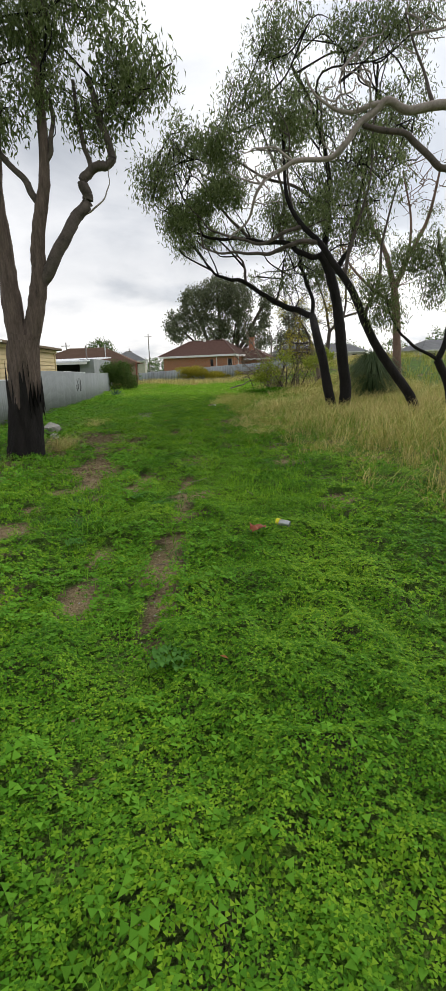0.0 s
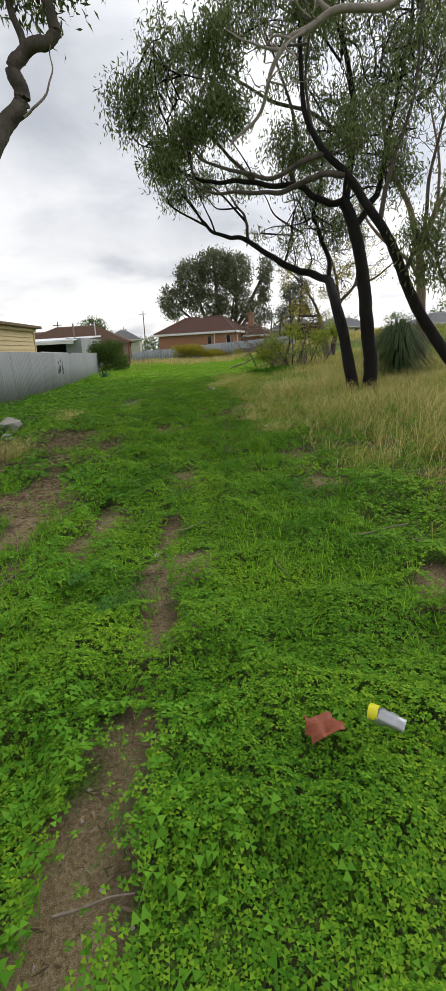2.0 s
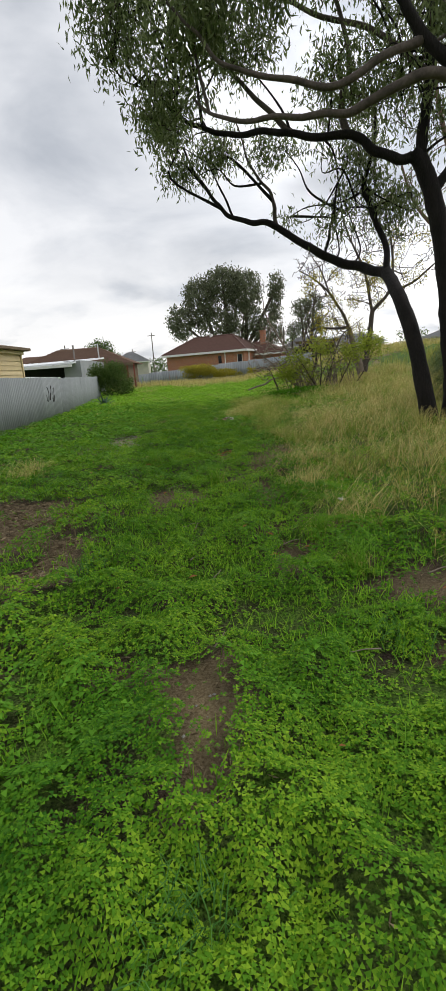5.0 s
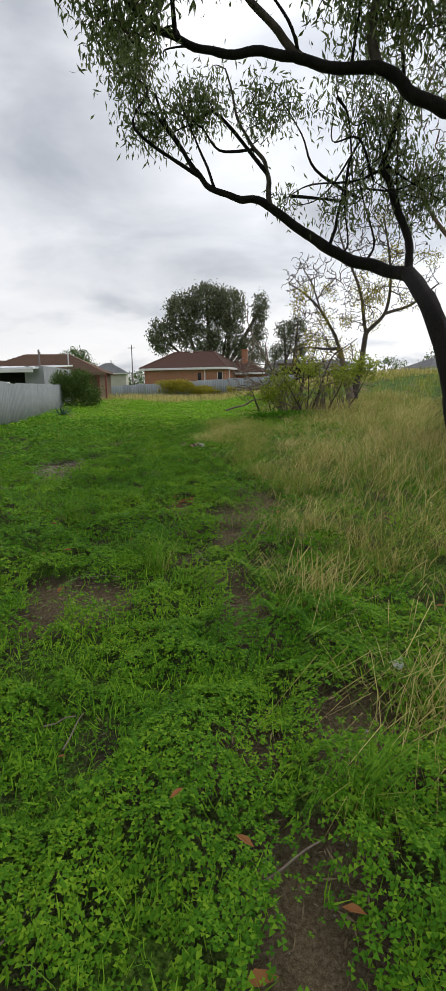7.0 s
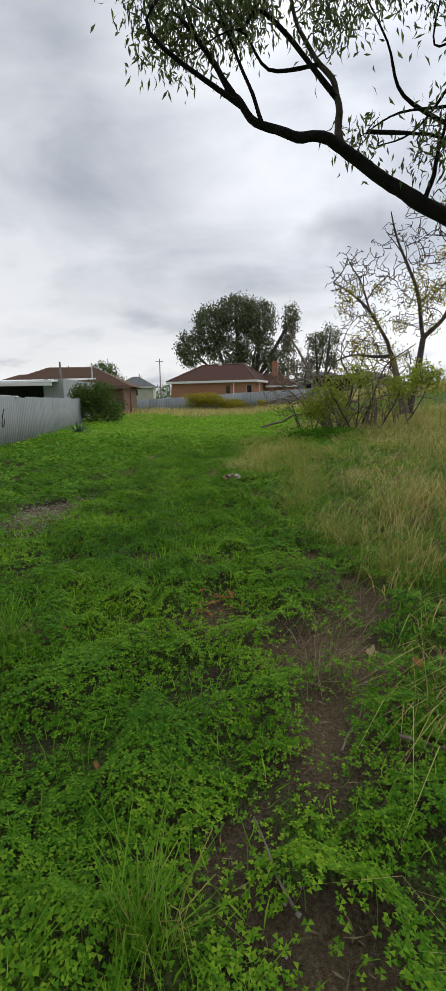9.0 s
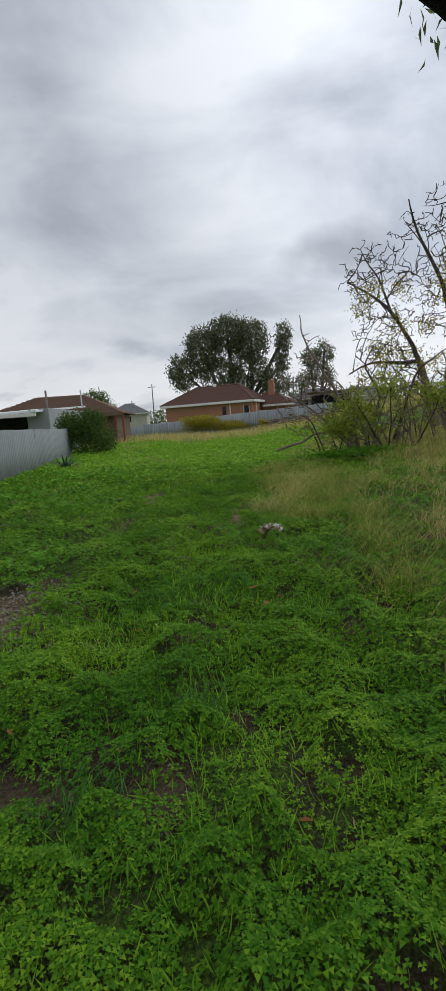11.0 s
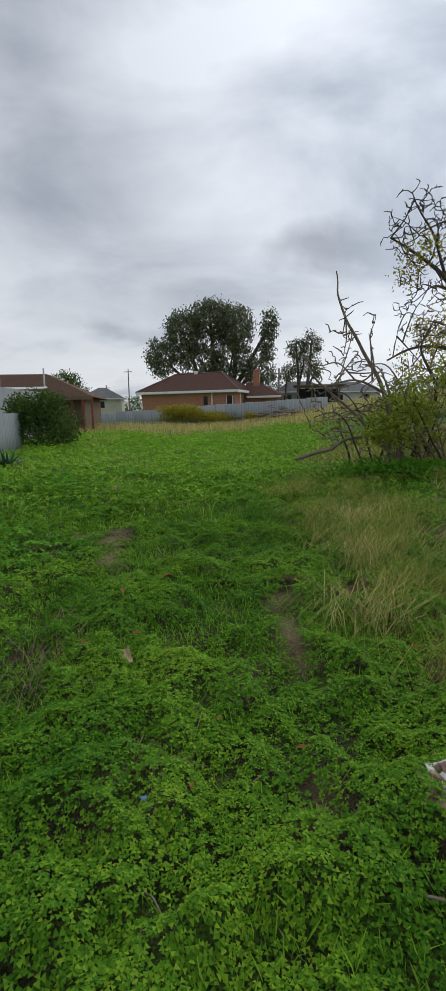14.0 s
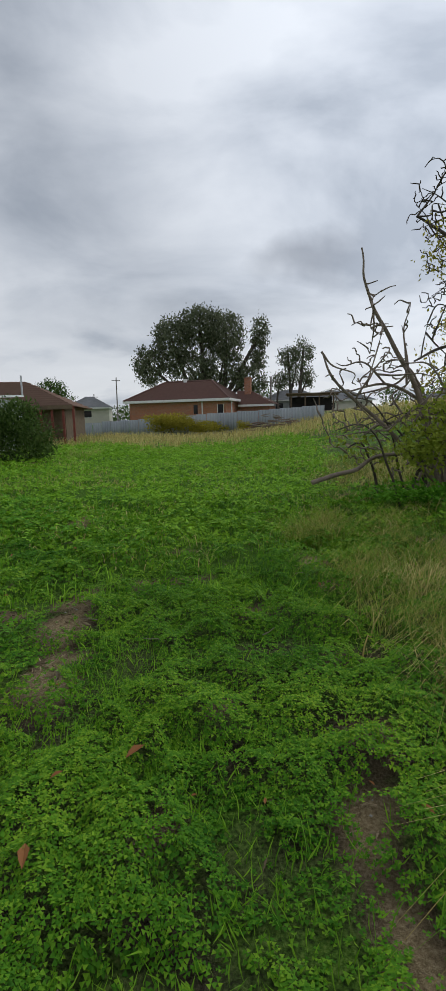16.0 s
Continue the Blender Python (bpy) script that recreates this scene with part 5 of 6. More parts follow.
def leaf_shrub(name, label, at, half, count, leaf_mat, size, stems=6, category="shrub", group="", lumps=7):
    """A dense shrub: stems and several leafy lumps, open at the edges."""
    t = thing(name, at, label, category, group)
    t.matrix_world = Matrix.Identity(4)
    at, half = np.array(at, float), np.array(half, float)
    st = Tubes()
    for _ in range(stems):
        d = unit(rng.normal(size=3) * (1, 1, 0.3) + (0, 0, 0.9))
        st.add(smooth_line([at + rng.normal(size=3) * (0.1, 0.1, 0), at + d * half * (0.5, 0.5, 0.7), at + d * half * (0.9, 0.9, 1.5)], 4), 0.012 * half[2] + 0.01, 0.006, 5)
    part("stems", st.mesh("stems"), M_TWIG, t)
    pts = []
    for _ in range(lumps):
        c = at + (0, 0, half[2]) + rng.uniform(-0.55, 0.55, 3) * half
        r = rng.uniform(0.40, 0.62) * half
        d = unit(rng.normal(size=(count // lumps, 3))) * (rng.uniform(0.3, 1.05, (count // lumps, 1)) ** 0.6)
        pts.append(c + d * r)
    p = np.concatenate(pts)
    p = p[p[:, 2] > at[2] + 0.02]
    way = unit(p - at - (0, 0, half[2] * 0.4)) + rng.normal(size=p.shape) * 0.7
    part("foliage", leaf_mesh("foliage", p, way, rng.uniform(size * 0.7, size * 1.3, len(p)), rng.uniform(size * 0.4, size * 0.7, len(p))), leaf_mat, t, kind="stuff")
    return t


def far_tree(label, x, y, z0, lobes, per_m3, mat, size, trunks=2, group="far trees"):
    """A tree seen from far off: stems, limbs and lobes of many small leaf sprays."""
    t = thing("tree", (x, y, z0), label, "tree", group)
    t.matrix_world = Matrix.Identity(4)
    st = Tubes()
    for c, r, n in lobes:
        c = np.array(c, float)
        foot = np.array([x + rng.uniform(-0.6, 0.6) * trunks, y + rng.uniform(-0.4, 0.4), z0 - 0.3])
        mid = foot + (c - foot) * 0.5 + rng.normal(size=3) * 0.3
        st.add(smooth_line([foot, mid, c, c + (c - mid) * 0.25], 5), 0.035 * (c[2] - z0) + 0.02, 0.05, 7)
    part("trunk", st.mesh("trunk"), M_LIMB, t)
    b, w, ln, wd = [], [], [], []
    for c, r, n in lobes:
        n = int(n * 1.05)
        d = unit(rng.normal(size=(n // 12, 3))) * (rng.uniform(0.2, 1.0, (n // 12, 1)) ** 0.45)
        clumps = np.array(c) + d * np.array(r)
        base = np.repeat(clumps, 12, axis=0) + rng.normal(size=(n // 12 * 12, 3)) * size * 0.9
        b.append(base)
        w.append(rng.normal(size=base.shape) * 0.6 - (0, 0, 0.8))
    b, w = np.concatenate(b), np.concatenate(w)
    part("crown", leaf_mesh("crown", b, w, rng.uniform(size * 0.8, size * 1.6, len(b)), rng.uniform(size * 0.35, size * 0.7, len(b))), mat, t, kind="stuff")


left_gum()
twin_gum()
leaning_gum()
bare_limb_tree()
dark_sapling()
red_stemmed_tree()
winter_tree()
brush_thicket()
far_tree("large spreading gum tree behind the brick house", 3.0, 95, 1.2,
         [((-5.6, 95, 9.8), (2.4, 2.5, 2.9), 2400), ((-2.2, 95, 13.4), (3.1, 3, 3.6), 4000), ((2.0, 95, 15.4), (3.5, 3, 3.2), 4200), ((5.8, 95, 14.2), (2.9, 3, 3.4), 3400),
          ((5.2, 95, 9.8), (3.6, 3, 3.2), 3000), ((0.4, 95, 9.2), (3.6, 3, 3.0), 2600), ((11.0, 95, 14.4), (1.2, 1.6, 2.6), 1100), ((10.5, 95, 10.6), (1.0, 1.4, 1.9), 700), ((9.2, 94, 7.4), (2.8, 2.2, 2.2), 1700)], 1, M_FARGUM, 0.36, 3)
far_tree("smaller gum tree behind the brick house", 14.5, 92, 1.5,
         [((14.6, 92, 10.4), (1.4, 1.5, 1.8), 1100), ((16.8, 92, 11.0), (1.6, 1.6, 2.2), 1400), ((15.6, 92, 8.0), (2.0, 1.6, 1.6), 1000), ((13.4, 92, 7.0), (1.2, 1.2, 1.5), 700), ((17.6, 92, 7.6), (1.0, 1, 1.6), 600)], 1, M_FARGUM, 0.26, 2)
far_tree("round tree beyond the rooftops", -19.6, 92, 1.0, [((-19.6, 92, 6.4), (2.2, 2, 1.7), 1500), ((-18.4, 92, 5.2), (2.0, 2, 1.4), 900), ((-21.0, 92, 5.4), (1.6, 2, 1.4), 800)], 1, M_SHRUB, 0.26, 1)
for k in range(26):
    u = k / 25
    tx, ty = -75 + 190 * u + random.uniform(-3, 3), 150 + random.uniform(-12, 25)
    hgt = random.uniform(2.2, 3.8) + (1.6 if tx > 20 else 0.0)
    g = float(gz(tx, ty))
    far_tree("distant dark tree on the rise", tx, ty, g, [((tx, ty, g + hgt), (4.2, 3, hgt * 0.8), 420), ((tx + 3, ty, g + hgt * 0.8), (3.6, 3, hgt * 0.7), 320)], 1, M_SHRUB, 0.55, 1, "distant trees")
leaf_shrub("shrub", "dense dark green shrub at the end of the fence", (-6.45, 37.6, 0.15), (1.5, 1.15, 1.25), 9000, M_SHRUB, 0.11, lumps=16)
leaf_shrub("shrub", "sprawling yellow-green shrub by the far fence", (-1.6, 55.6, 0.7), (2.2, 0.9, 0.80), 4200, M_YELLOW, 0.15, lumps=18)
leaf_shrub("shrub", "sprawling yellow-green shrub by the far fence", (1.0, 55.4, 0.75), (1.6, 0.8, 0.45), 1300, M_YELLOW, 0.16)
leaf_shrub("shrub", "small yellow shrub by the wood heap", (3.4, 53.2, 0.8), (0.6, 0.5, 0.4), 500, M_YELLOW, 0.12)
leaf_shrub("shrub", "green undergrowth below the brush", (3.6, 27.0, 0.3), (1.7, 0.6, 0.17), 1500, M_WEED, 0.08, lumps=9)


# ---- ground plants ----
def scatter(n, x0, x1, y0, y1):
    return rng.uniform(x0, x1, n), rng.uniform(y0, y1, n)


def mound(x, y):
    """Hummocks of the leaf cover, 0 to about 1.6, with hollows between."""
    xs, ys = x + 0.12 * (vnoise(x * 4.1, y * 4.1, 35) - 0.5), y + 0.12 * (vnoise(x * 4.3, y * 4.3, 36) - 0.5)
    broad = ease(0.22, 0.80, 0.50 * vnoise(xs * 2.6, ys * 2.6, 31) + 0.50 * vnoise(xs * 6.2, ys * 6.2, 33))
    return np.clip(0.12 + 1.05 * broad + 0.50 * (vnoise(x * 10.5, y * 10.5, 32) - 0.35) * (0.35 + 0.65 * broad), 0.06, 1.7)


def holes(x, y):
    """Chance that a leaf stands: low in ragged gaps between the plants."""
    m = mound(x, y)
    stand = (0.16 + 0.84 * ease(0.12, 0.36, m)) * (0.25 + 0.75 * ease(0.08, 0.24, vnoise(x * 5.7, y * 5.7, 34)))
    return np.maximum(stand, 0.72 * ease(9, 5, y))


def clover(name, x, y, size, lift, label, mat):
    """Three-part leaves on short stalks: each leaflet is a broad wedge; they lie with the slope of the hummock."""
    n = len(x)
    m = mound(x, y)
    z = gz(x, y) + m * lift - np.abs(rng.normal(size=n)) * lift * 0.09
    h = 0.03
    slope = np.stack([(mound(x + h, y) - m) / h, (mound(x, y + h) - m) / h], -1) * np.broadcast_to(lift, n)[:, None]
    centre = np.stack([x, y, z], -1)
    s = size * rng.uniform(0.65, 1.28, n)
    turn = rng.uniform(0, 2 * np.pi, n)
    tilt = rng.normal(size=(n, 2)) * 0.20 + np.clip(slope * 0.4, -0.5, 0.5)
    v = np.empty((n, 3, 3, 3), np.float32)
    for k in range(3):
        a = turn + k * 2 * np.pi / 3
        d = np.stack([np.cos(a), np.sin(a)], -1)
        e = np.stack([-np.sin(a), np.cos(a)], -1)
        lean = tilt + rng.normal(size=(n, 2)) * 0.14
        for j, (along, across) in enumerate(((-0.04, 0.0), (0.86, 0.56), (0.86, -0.56))):
            xy = d * (along * s)[:, None] + e * (across * s)[:, None]
            v[:, k, j, :2] = centre[:, :2] + xy
            v[:, k, j, 2] = z + 0.05 * s + (xy * lean).sum(-1)
    ob = part(name, mesh_of(name, v.reshape(-1, 3), np.arange(n * 9).reshape(-1, 3)), mat, label=label, kind="stuff")
    return tagged(ob, category="ground cover")


def blades(x, y, height, width, lean, droop=0.25):
    """Corners and faces of bending blades."""
    n = len(x)
    root = np.stack([x, y, gz(x, y) - 0.01], -1)
    a = rng.uniform(0, 2 * np.pi, n)
    d = np.stack([np.cos(a), np.sin(a), np.zeros(n)], -1)
    e = np.stack([-np.sin(a + 0.6), np.cos(a + 0.6), np.zeros(n)], -1) * (np.broadcast_to(width, n) / 2)[:, None]
    h, l = np.broadcast_to(height, n)[:, None], np.broadcast_to(lean, n)[:, None]
    up = np.array([0, 0, 1.0])
    p1 = root + d * h * l * 0.18 + up * h * 0.5
    p2 = root + d * h * l * 0.55 + up * h * 0.86
    p3 = root + d * h * l + up * h * (1 - droop * l)
    v = np.stack([root - e, root + e, p1 - e * 0.85, p1 + e * 0.85, p2 - e * 0.55, p2 + e * 0.55, p3 - e * 0.08, p3 + e * 0.08], 1)
    o = np.arange(n)[:, None, None] * 8
    q = (np.array([[0, 1, 3, 2], [2, 3, 5, 4], [4, 5, 7, 6]])[None] + o).reshape(-1, 4)
    return v.reshape(-1, 3), q


def blade_field(name, x, y, height, width, lean, mat, label, droop=0.25):
    v, q = blades(x, y, height, width, lean, droop)
    ob = part(name, mesh_of(name, v, q), mat, label=label, kind="stuff")
    return tagged(ob, category="grass")


def keep(x, y, chance):
    k = rng.random(len(x)) < chance
    return x[k], y[k]


def off_track(x, y):
    """Distance to the side of the line walked."""
    return np.abs(x - np.interp(y, [0, 3, 8, 12, 16, 20, 26], [0.48, 0.42, 0.45, 0.35, -0.2, -0.5, -0.4]))


def room(x, y):
    """Chance that clover stands, thin on bare soil and under the tall grass."""
    return np.clip((1 - 1.15 * bare(x, y)) * (1 - 0.75 * dry(x, y)) * holes(x, y), 0.05, 1)


def lift_at(y):
    return 0.12 + 0.03 * ease(6, 10, y)


# fine clover along the line walked, coarser to its sides
x, y = scatter(480000, -1.75, 1.75, -0.4, 25)
x, y = keep(x, y, room(x, y) * ease(1.25, 1.05, off_track(x, y)))
clover("clover", x, y, 0.0140, lift_at(y), "dense bright green clover over the track", M_CLOVER)
x, y = scatter(260000, -3.3, 3.2, 1.0, 26)
x, y = keep(x, y, room(x, y) * ease(1.05, 1.25, off_track(x, y)) * ease(2.9, 2.6, off_track(x, y)))
clover("clover", x, y, 0.0215, lift_at(y), "green clover at the edge of the track", M_CLOVER)
x, y = scatter(150000, -7.0, 4.5, 1.5, 29)
x, y = keep(x, y, room(x, y) * np.maximum(ease(2.6, 2.9, off_track(x, y)), ease(24, 25.5, y)))
clover("clover", x, y, 0.034, lift_at(y), "coarser green clover beside the track", M_CLOVER)
x, y = scatter(75000, -9, 9, 26, 50)
x, y = keep(x, y, np.clip((1 - 0.9 * dry(x, y)) * (0.35 + 0.65 * vnoise(x * 0.8, y * 0.5, 41)), 0.02, 1))
clover("clover", x, y, 0.055, 0.15, "short green growth further up the track", M_YOUNG)
# low broad-leaved weeds near the start
x, y = scatter(16000, -2.6, 1.4, 0.2, 9)
x, y = keep(x, y, np.clip((1 - 1.2 * bare(x, y)) * ease(0.42, 0.6, vnoise(x * 1.4, y * 1.1, 42)) * ease(1.4, -0.6, x), 0, 1))
clover("weed", x, y, 0.026, 0.14, "broad-leaved green weeds among the clover", M_WEED)
x, y = scatter(12000, -6.4, -1.9, 6, 30)
x, y = keep(x, y, np.clip((1 - 1.2 * bare(x, y)) * ease(0.45, 0.65, vnoise(x * 1.1, y * 0.9, 43)), 0, 1))
clover("weed", x, y, 0.045, 0.20, "taller green weeds along the fence", M_WEED)
# feathery grey-green rosettes
fx, fy = rng.uniform(-1.2, 1.4, 15), rng.uniform(3, 22, 15)
x, y = np.repeat(fx, 110) + rng.normal(size=1650) * 0.09, np.repeat(fy, 110) + rng.normal(size=1650) * 0.09
blade_field("feathery_weed", x, y, rng.uniform(0.07, 0.15, len(x)), 0.006, rng.uniform(0.4, 1.4, len(x)), M_FERNY, "feathery grey-green weed rosettes in the clover", 0.5)
# fine young shoots standing through the clover
x, y = scatter(80000, -3.5, 1.8, 4, 28)
x, y = keep(x, y, np.clip((0.15 + 0.85 * ease(0.35, 0.65, vnoise(x * 0.9, y * 0.7, 54))) * (1 - 1.1 * bare(x, y)) * (1 - 0.6 * dry(x, y)), 0, 1))
base = np.stack([x, y, gz(x, y) + 0.5 * mound(x, y) * lift_at(y)], -1)
way = np.stack([rng.normal(size=len(x)) * 0.45, rng.normal(size=len(x)) * 0.45, np.ones(len(x))], -1)
shoots = part("young_grass", leaf_mesh("young_grass", base, way, rng.uniform(0.05, 0.12, len(x)), rng.uniform(0.004, 0.008, len(x)), 0.08), M_YOUNG, label="fine young grass shoots in the clover", kind="stuff")
tagged(shoots, category="grass")
# short green grass
x, y = scatter(28000, -3.5, 2.4, -0.2, 26)
patch = ease(0.45, 0.7, vnoise(x * 1.7, y * 1.3, 51))
x, y = keep(x, y, np.clip((0.18 + 0.82 * patch) * (1 - bare(x, y)) * (1 - 0.6 * dry(x, y)), 0, 1))
blade_field("short_grass", x, y, rng.uniform(0.06, 0.17, len(x)), rng.uniform(0.003, 0.006, len(x)), rng.uniform(0.2, 1.0, len(x)), M_BLADE, "short green grass in the clover")
x, y = scatter(40000, -7.5, 9, 24, 55)
x, y = keep(x, y, np.clip(0.25 + 0.75 * vnoise(x * 0.7, y * 0.6, 52) - 0.6 * dry(x, y), 0, 1))
blade_field("short_grass", x, y, rng.uniform(0.08, 0.2, len(x)), rng.uniform(0.010, 0.02, len(x)), rng.uniform(0.2, 1.0, len(x)), M_YOUNG, "short bright green grass up the slope")


x, y = scatter(14000, -7, 7, 22, 50)
x, y = keep(x, y, ease(0.45, 0.75, vnoise(x * 0.9, y * 0.7, 53)))
blade_field("straw", x, y, rng.uniform(0.06, 0.2, len(x)), rng.uniform(0.008, 0.016, len(x)), rng.uniform(0.4, 1.4, len(x)), M_STRAW, "scattered dry stalks in the green grass", 0.5)


# tall dry grass on the right, in tussocks
def tussocks(n, x0, x1, y0, y1, per, spread):
    cx, cy = scatter(n, x0, x1, y0, y1)
    cx, cy = keep(cx, cy, dry(cx, cy))
    r = np.repeat(rng.uniform(0.5, 1.4, len(cx)) * spread, per)
    return np.repeat(cx, per) + rng.normal(size=len(r)) * r, np.repeat(cy, per) + rng.normal(size=len(r)) * r


def tall(x, y):
    """Grass is lower at the edge of its stand."""
    return 0.50 + 0.50 * ease(2.8, 4.2, x) * ease(13, 9, y) + 0.45 * dry(np.asarray(x) - 0.7, y) * (0.7 + 0.5 * vnoise(np.asarray(x) * 0.8, np.asarray(y) * 0.8, 71))


x, y = tussocks(1500, 1.0, 9.5, 2.5, 32, 18, 0.11)
blade_field("dry_grass", x, y, rng.uniform(0.22, 0.58, len(x)) * tall(x, y), rng.uniform(0.005, 0.009, len(x)), rng.uniform(0.5, 1.9, len(x)), M_STRAW, "tall straw-coloured dry grass under the trees", 0.4)
x, y = tussocks(1700, 1.0, 9.5, 2.5, 34, 20, 0.12)
blade_field("olive_grass", x, y, rng.uniform(0.18, 0.48, len(x)) * tall(x, y), rng.uniform(0.005, 0.010, len(x)), rng.uniform(0.4, 1.7, len(x)), M_OLIVE, "half-dry olive grass under the trees", 0.35)
x, y = tussocks(1600, 0.9, 8.5, 2.5, 34, 15, 0.13)
blade_field("green_grass", x, y, rng.uniform(0.15, 0.38, len(x)) * tall(x, y), rng.uniform(0.004, 0.007, len(x)), rng.uniform(0.15, 0.9, len(x)), M_BLADE, "green grass among the dry stalks", 0.3)
x, y = tussocks(1400, -9.5, 18, 42, 58, 9, 0.3)
blade_field("dry_grass", x, y, rng.uniform(0.18, 0.5, len(x)), rng.uniform(0.015, 0.035, len(x)), rng.uniform(0.15, 0.9, len(x)), M_STRAW, "pale dry grass before the far fence", 0.35)
x, y = tussocks(450, 8, 24, 8, 48, 14, 0.25)
blade_field("olive_grass", x, y, rng.uniform(0.3, 0.7, len(x)), rng.uniform(0.012, 0.025, len(x)), rng.uniform(0.15, 0.9, len(x)), M_OLIVE, "half-dry grass on the rise", 0.35)


def tuft(tx, ty, count, height, spread, mat, label, lean=(0.4, 1.6)):
    t = thing("grass_tuft", (tx, ty, float(gz(tx, ty))), label, "grass tuft", "grass tufts")
    t.matrix_world = Matrix.Identity(4)
    fresh = M_BLADE if mat is not M_BLADE else M_OLIVE
    for name, m, n in (("blade_clump", mat, count), ("undergrowth", fresh, count // 3)):
        x, y = tx + rng.normal(size=n) * spread, ty + rng.normal(size=n) * spread
        tall_by = height if name == "blade_clump" else height * 0.7
        v, q = blades(x, y, rng.uniform(0.5, 1.0, n) * tall_by, rng.uniform(0.003, 0.006, n), rng.uniform(*lean, n), 0.5)
        part(name, mesh_of(name, v, q), m, t, kind="stuff")


for tx, ty, mat in ((1.24, 11.8, M_STRAW), (1.5, 10.5, M_STRAW), (1.3, 22.9, M_OLIVE), (0.95, 21.3, M_OLIVE), (1.1, 22.5, M_STRAW), (0.68, 21.05, M_STRAW), (1.0, 24.2, M_OLIVE), (1.5, 24.0, M_STRAW), (1.2, 21.7, M_OLIVE), (0.95, 20.2, M_OLIVE), (0.9, 25.9, M_OLIVE), (1.4, 26.6, M_OLIVE), (1.7, 21.6, M_OLIVE), (1.9, 23.5, M_OLIVE), (1.1, 20.3, M_OLIVE), (2.1, 24.6, M_OLIVE), (1.8, 20.4, M_OLIVE), (1.5, 18.6, M_OLIVE), (1.35, 17.6, M_OLIVE), (1.45, 16.2, M_OLIVE), (-2.6, 9.6, M_STRAW), (-2.9, 13.8, M_STRAW), (1.6, 19.3, M_OLIVE), (1.5, 13.2, M_STRAW)):
    tuft(tx, ty, 170, 0.42, 0.13, mat, "bleached tussock of dry grass leaning over", (0.7, 2.0))
for tx, ty in ((1.05, 10.1), (0.15, 12.4), (1.2, 9.3), (-0.9, 13.9), (-5.4, 27.0)):
    tuft(tx, ty, 90, 0.42, 0.05, M_BLADE, "tuft of long green grass blades", (0.3, 1.2))
tuft(-0.33, 25.15, 9, 0.34, 0.03, M_STRAW, "single pale dry weed stalk", (0.3, 1.0))
for tx, ty in ((1.2, 22.3), (1.6, 22.9), (2.0, 22.2), (1.4, 24.6), (1.9, 25.4), (1.2, 26.0), (2.4, 24.0), (1.0, 23.4), (2.6, 22.9), (2.2, 26.2), (1.7, 15.2), (1.9, 12.4)):
    tuft(tx, ty, 150, 0.45, 0.18, M_OLIVE, "loose tussock of half-dry olive grass", (0.7, 2.0))
for tx, ty in ((-1.4, 20.5), (-0.77, 19.9), (-1.5, 21.0), (0.75, 18.3), (1.0, 14.3), (0.85, 13.7), (1.25, 14.8), (-3.0, 10.3), (-3.3, 9.7), (-2.7, 11.6)):
    tuft(tx, ty, 80, 0.20, 0.11, M_LITTER, "flattened dead brown grass on the soil", (1.2, 3.0))
for tx in (-4.9, -4.6, -4.3, -4.0):
    tuft(tx, 38.2 + 0.3 * tx % 1, 40, 0.5, 0.15, M_STRAW, "bleached tussock of dry grass leaning over")


def grass_tree():
    c = np.array((6.5, 18.2, float(gz(6.5, 18.2))))
    t = thing("grass_tree", c, "dark grass tree with a fountain of drooping needles", "grass tree")
    t.matrix_world = Matrix.Identity(4)
    part("trunk", Tubes().add(np.linspace(c - (0, 0, 0.1), c + (0, 0, 0.9), 6), 0.16, 0.14, 10, 0.08).mesh("trunk"), M_CHAR, t)
    n = 3600
    d = unit(rng.normal(size=(n, 3)) + (0, 0, 0.35))
    ln = rng.uniform(0.95, 1.5, n)[:, None]
    a = np.broadcast_to(c + (0, 0, 0.9), (n, 3)) + d * 0.06
    b = a + d * ln * 0.6 + (0, 0, 0.05)
    e = b + d * ln * 0.45 * (1, 1, 0.2) - np.array((0, 0, 1)) * ln * 0.38
    s = unit(np.cross(d, (0.1, 0.2, 1.0))) * 0.004
    v = np.stack([a - s, a + s, b - s, b + s, e - s * 0.3, e + s * 0.3], 1).reshape(-1, 3)
    q = (np.array([[0, 1, 3, 2], [2, 3, 5, 4]])[None] + np.arange(n)[:, None, None] * 6).reshape(-1, 4)
    part("needles", mesh_of("needles", v, q), M_SPIKE, t, kind="stuff")


def agave():
    c = np.array((-5.7, 31.3, float(gz(-5.7, 31.3))))
    t = thing("agave", c, "small blue-green agave rosette in the grass", "agave")
    t.matrix_world = Matrix.Identity(4)
    for k in range(16):
        a, el = k * 2.4, 0.35 + 0.05 * k
        d = np.array((math.cos(a) * math.cos(el), math.sin(a) * math.cos(el), math.sin(el)))
        s = np.array((-math.sin(a), math.cos(a), 0)) * 0.05
        n = np.cross(s, d)
        n = n / np.linalg.norm(n) * 0.02
        p = [c, c + d * 0.22, c + d * 0.62]
        me = faces_mesh("leaf", [p[0] - s * 0.6, p[0] + s * 0.6, p[1] - s + n, p[1] + s + n, p[1] - n, p[2], p[0] - n],
                        [(0, 1, 3, 2), (2, 3, 5), (0, 2, 4, 6), (1, 6, 4, 3), (2, 5, 4), (3, 4, 5)])
        part("leaf", me, M_AGAVE, t)


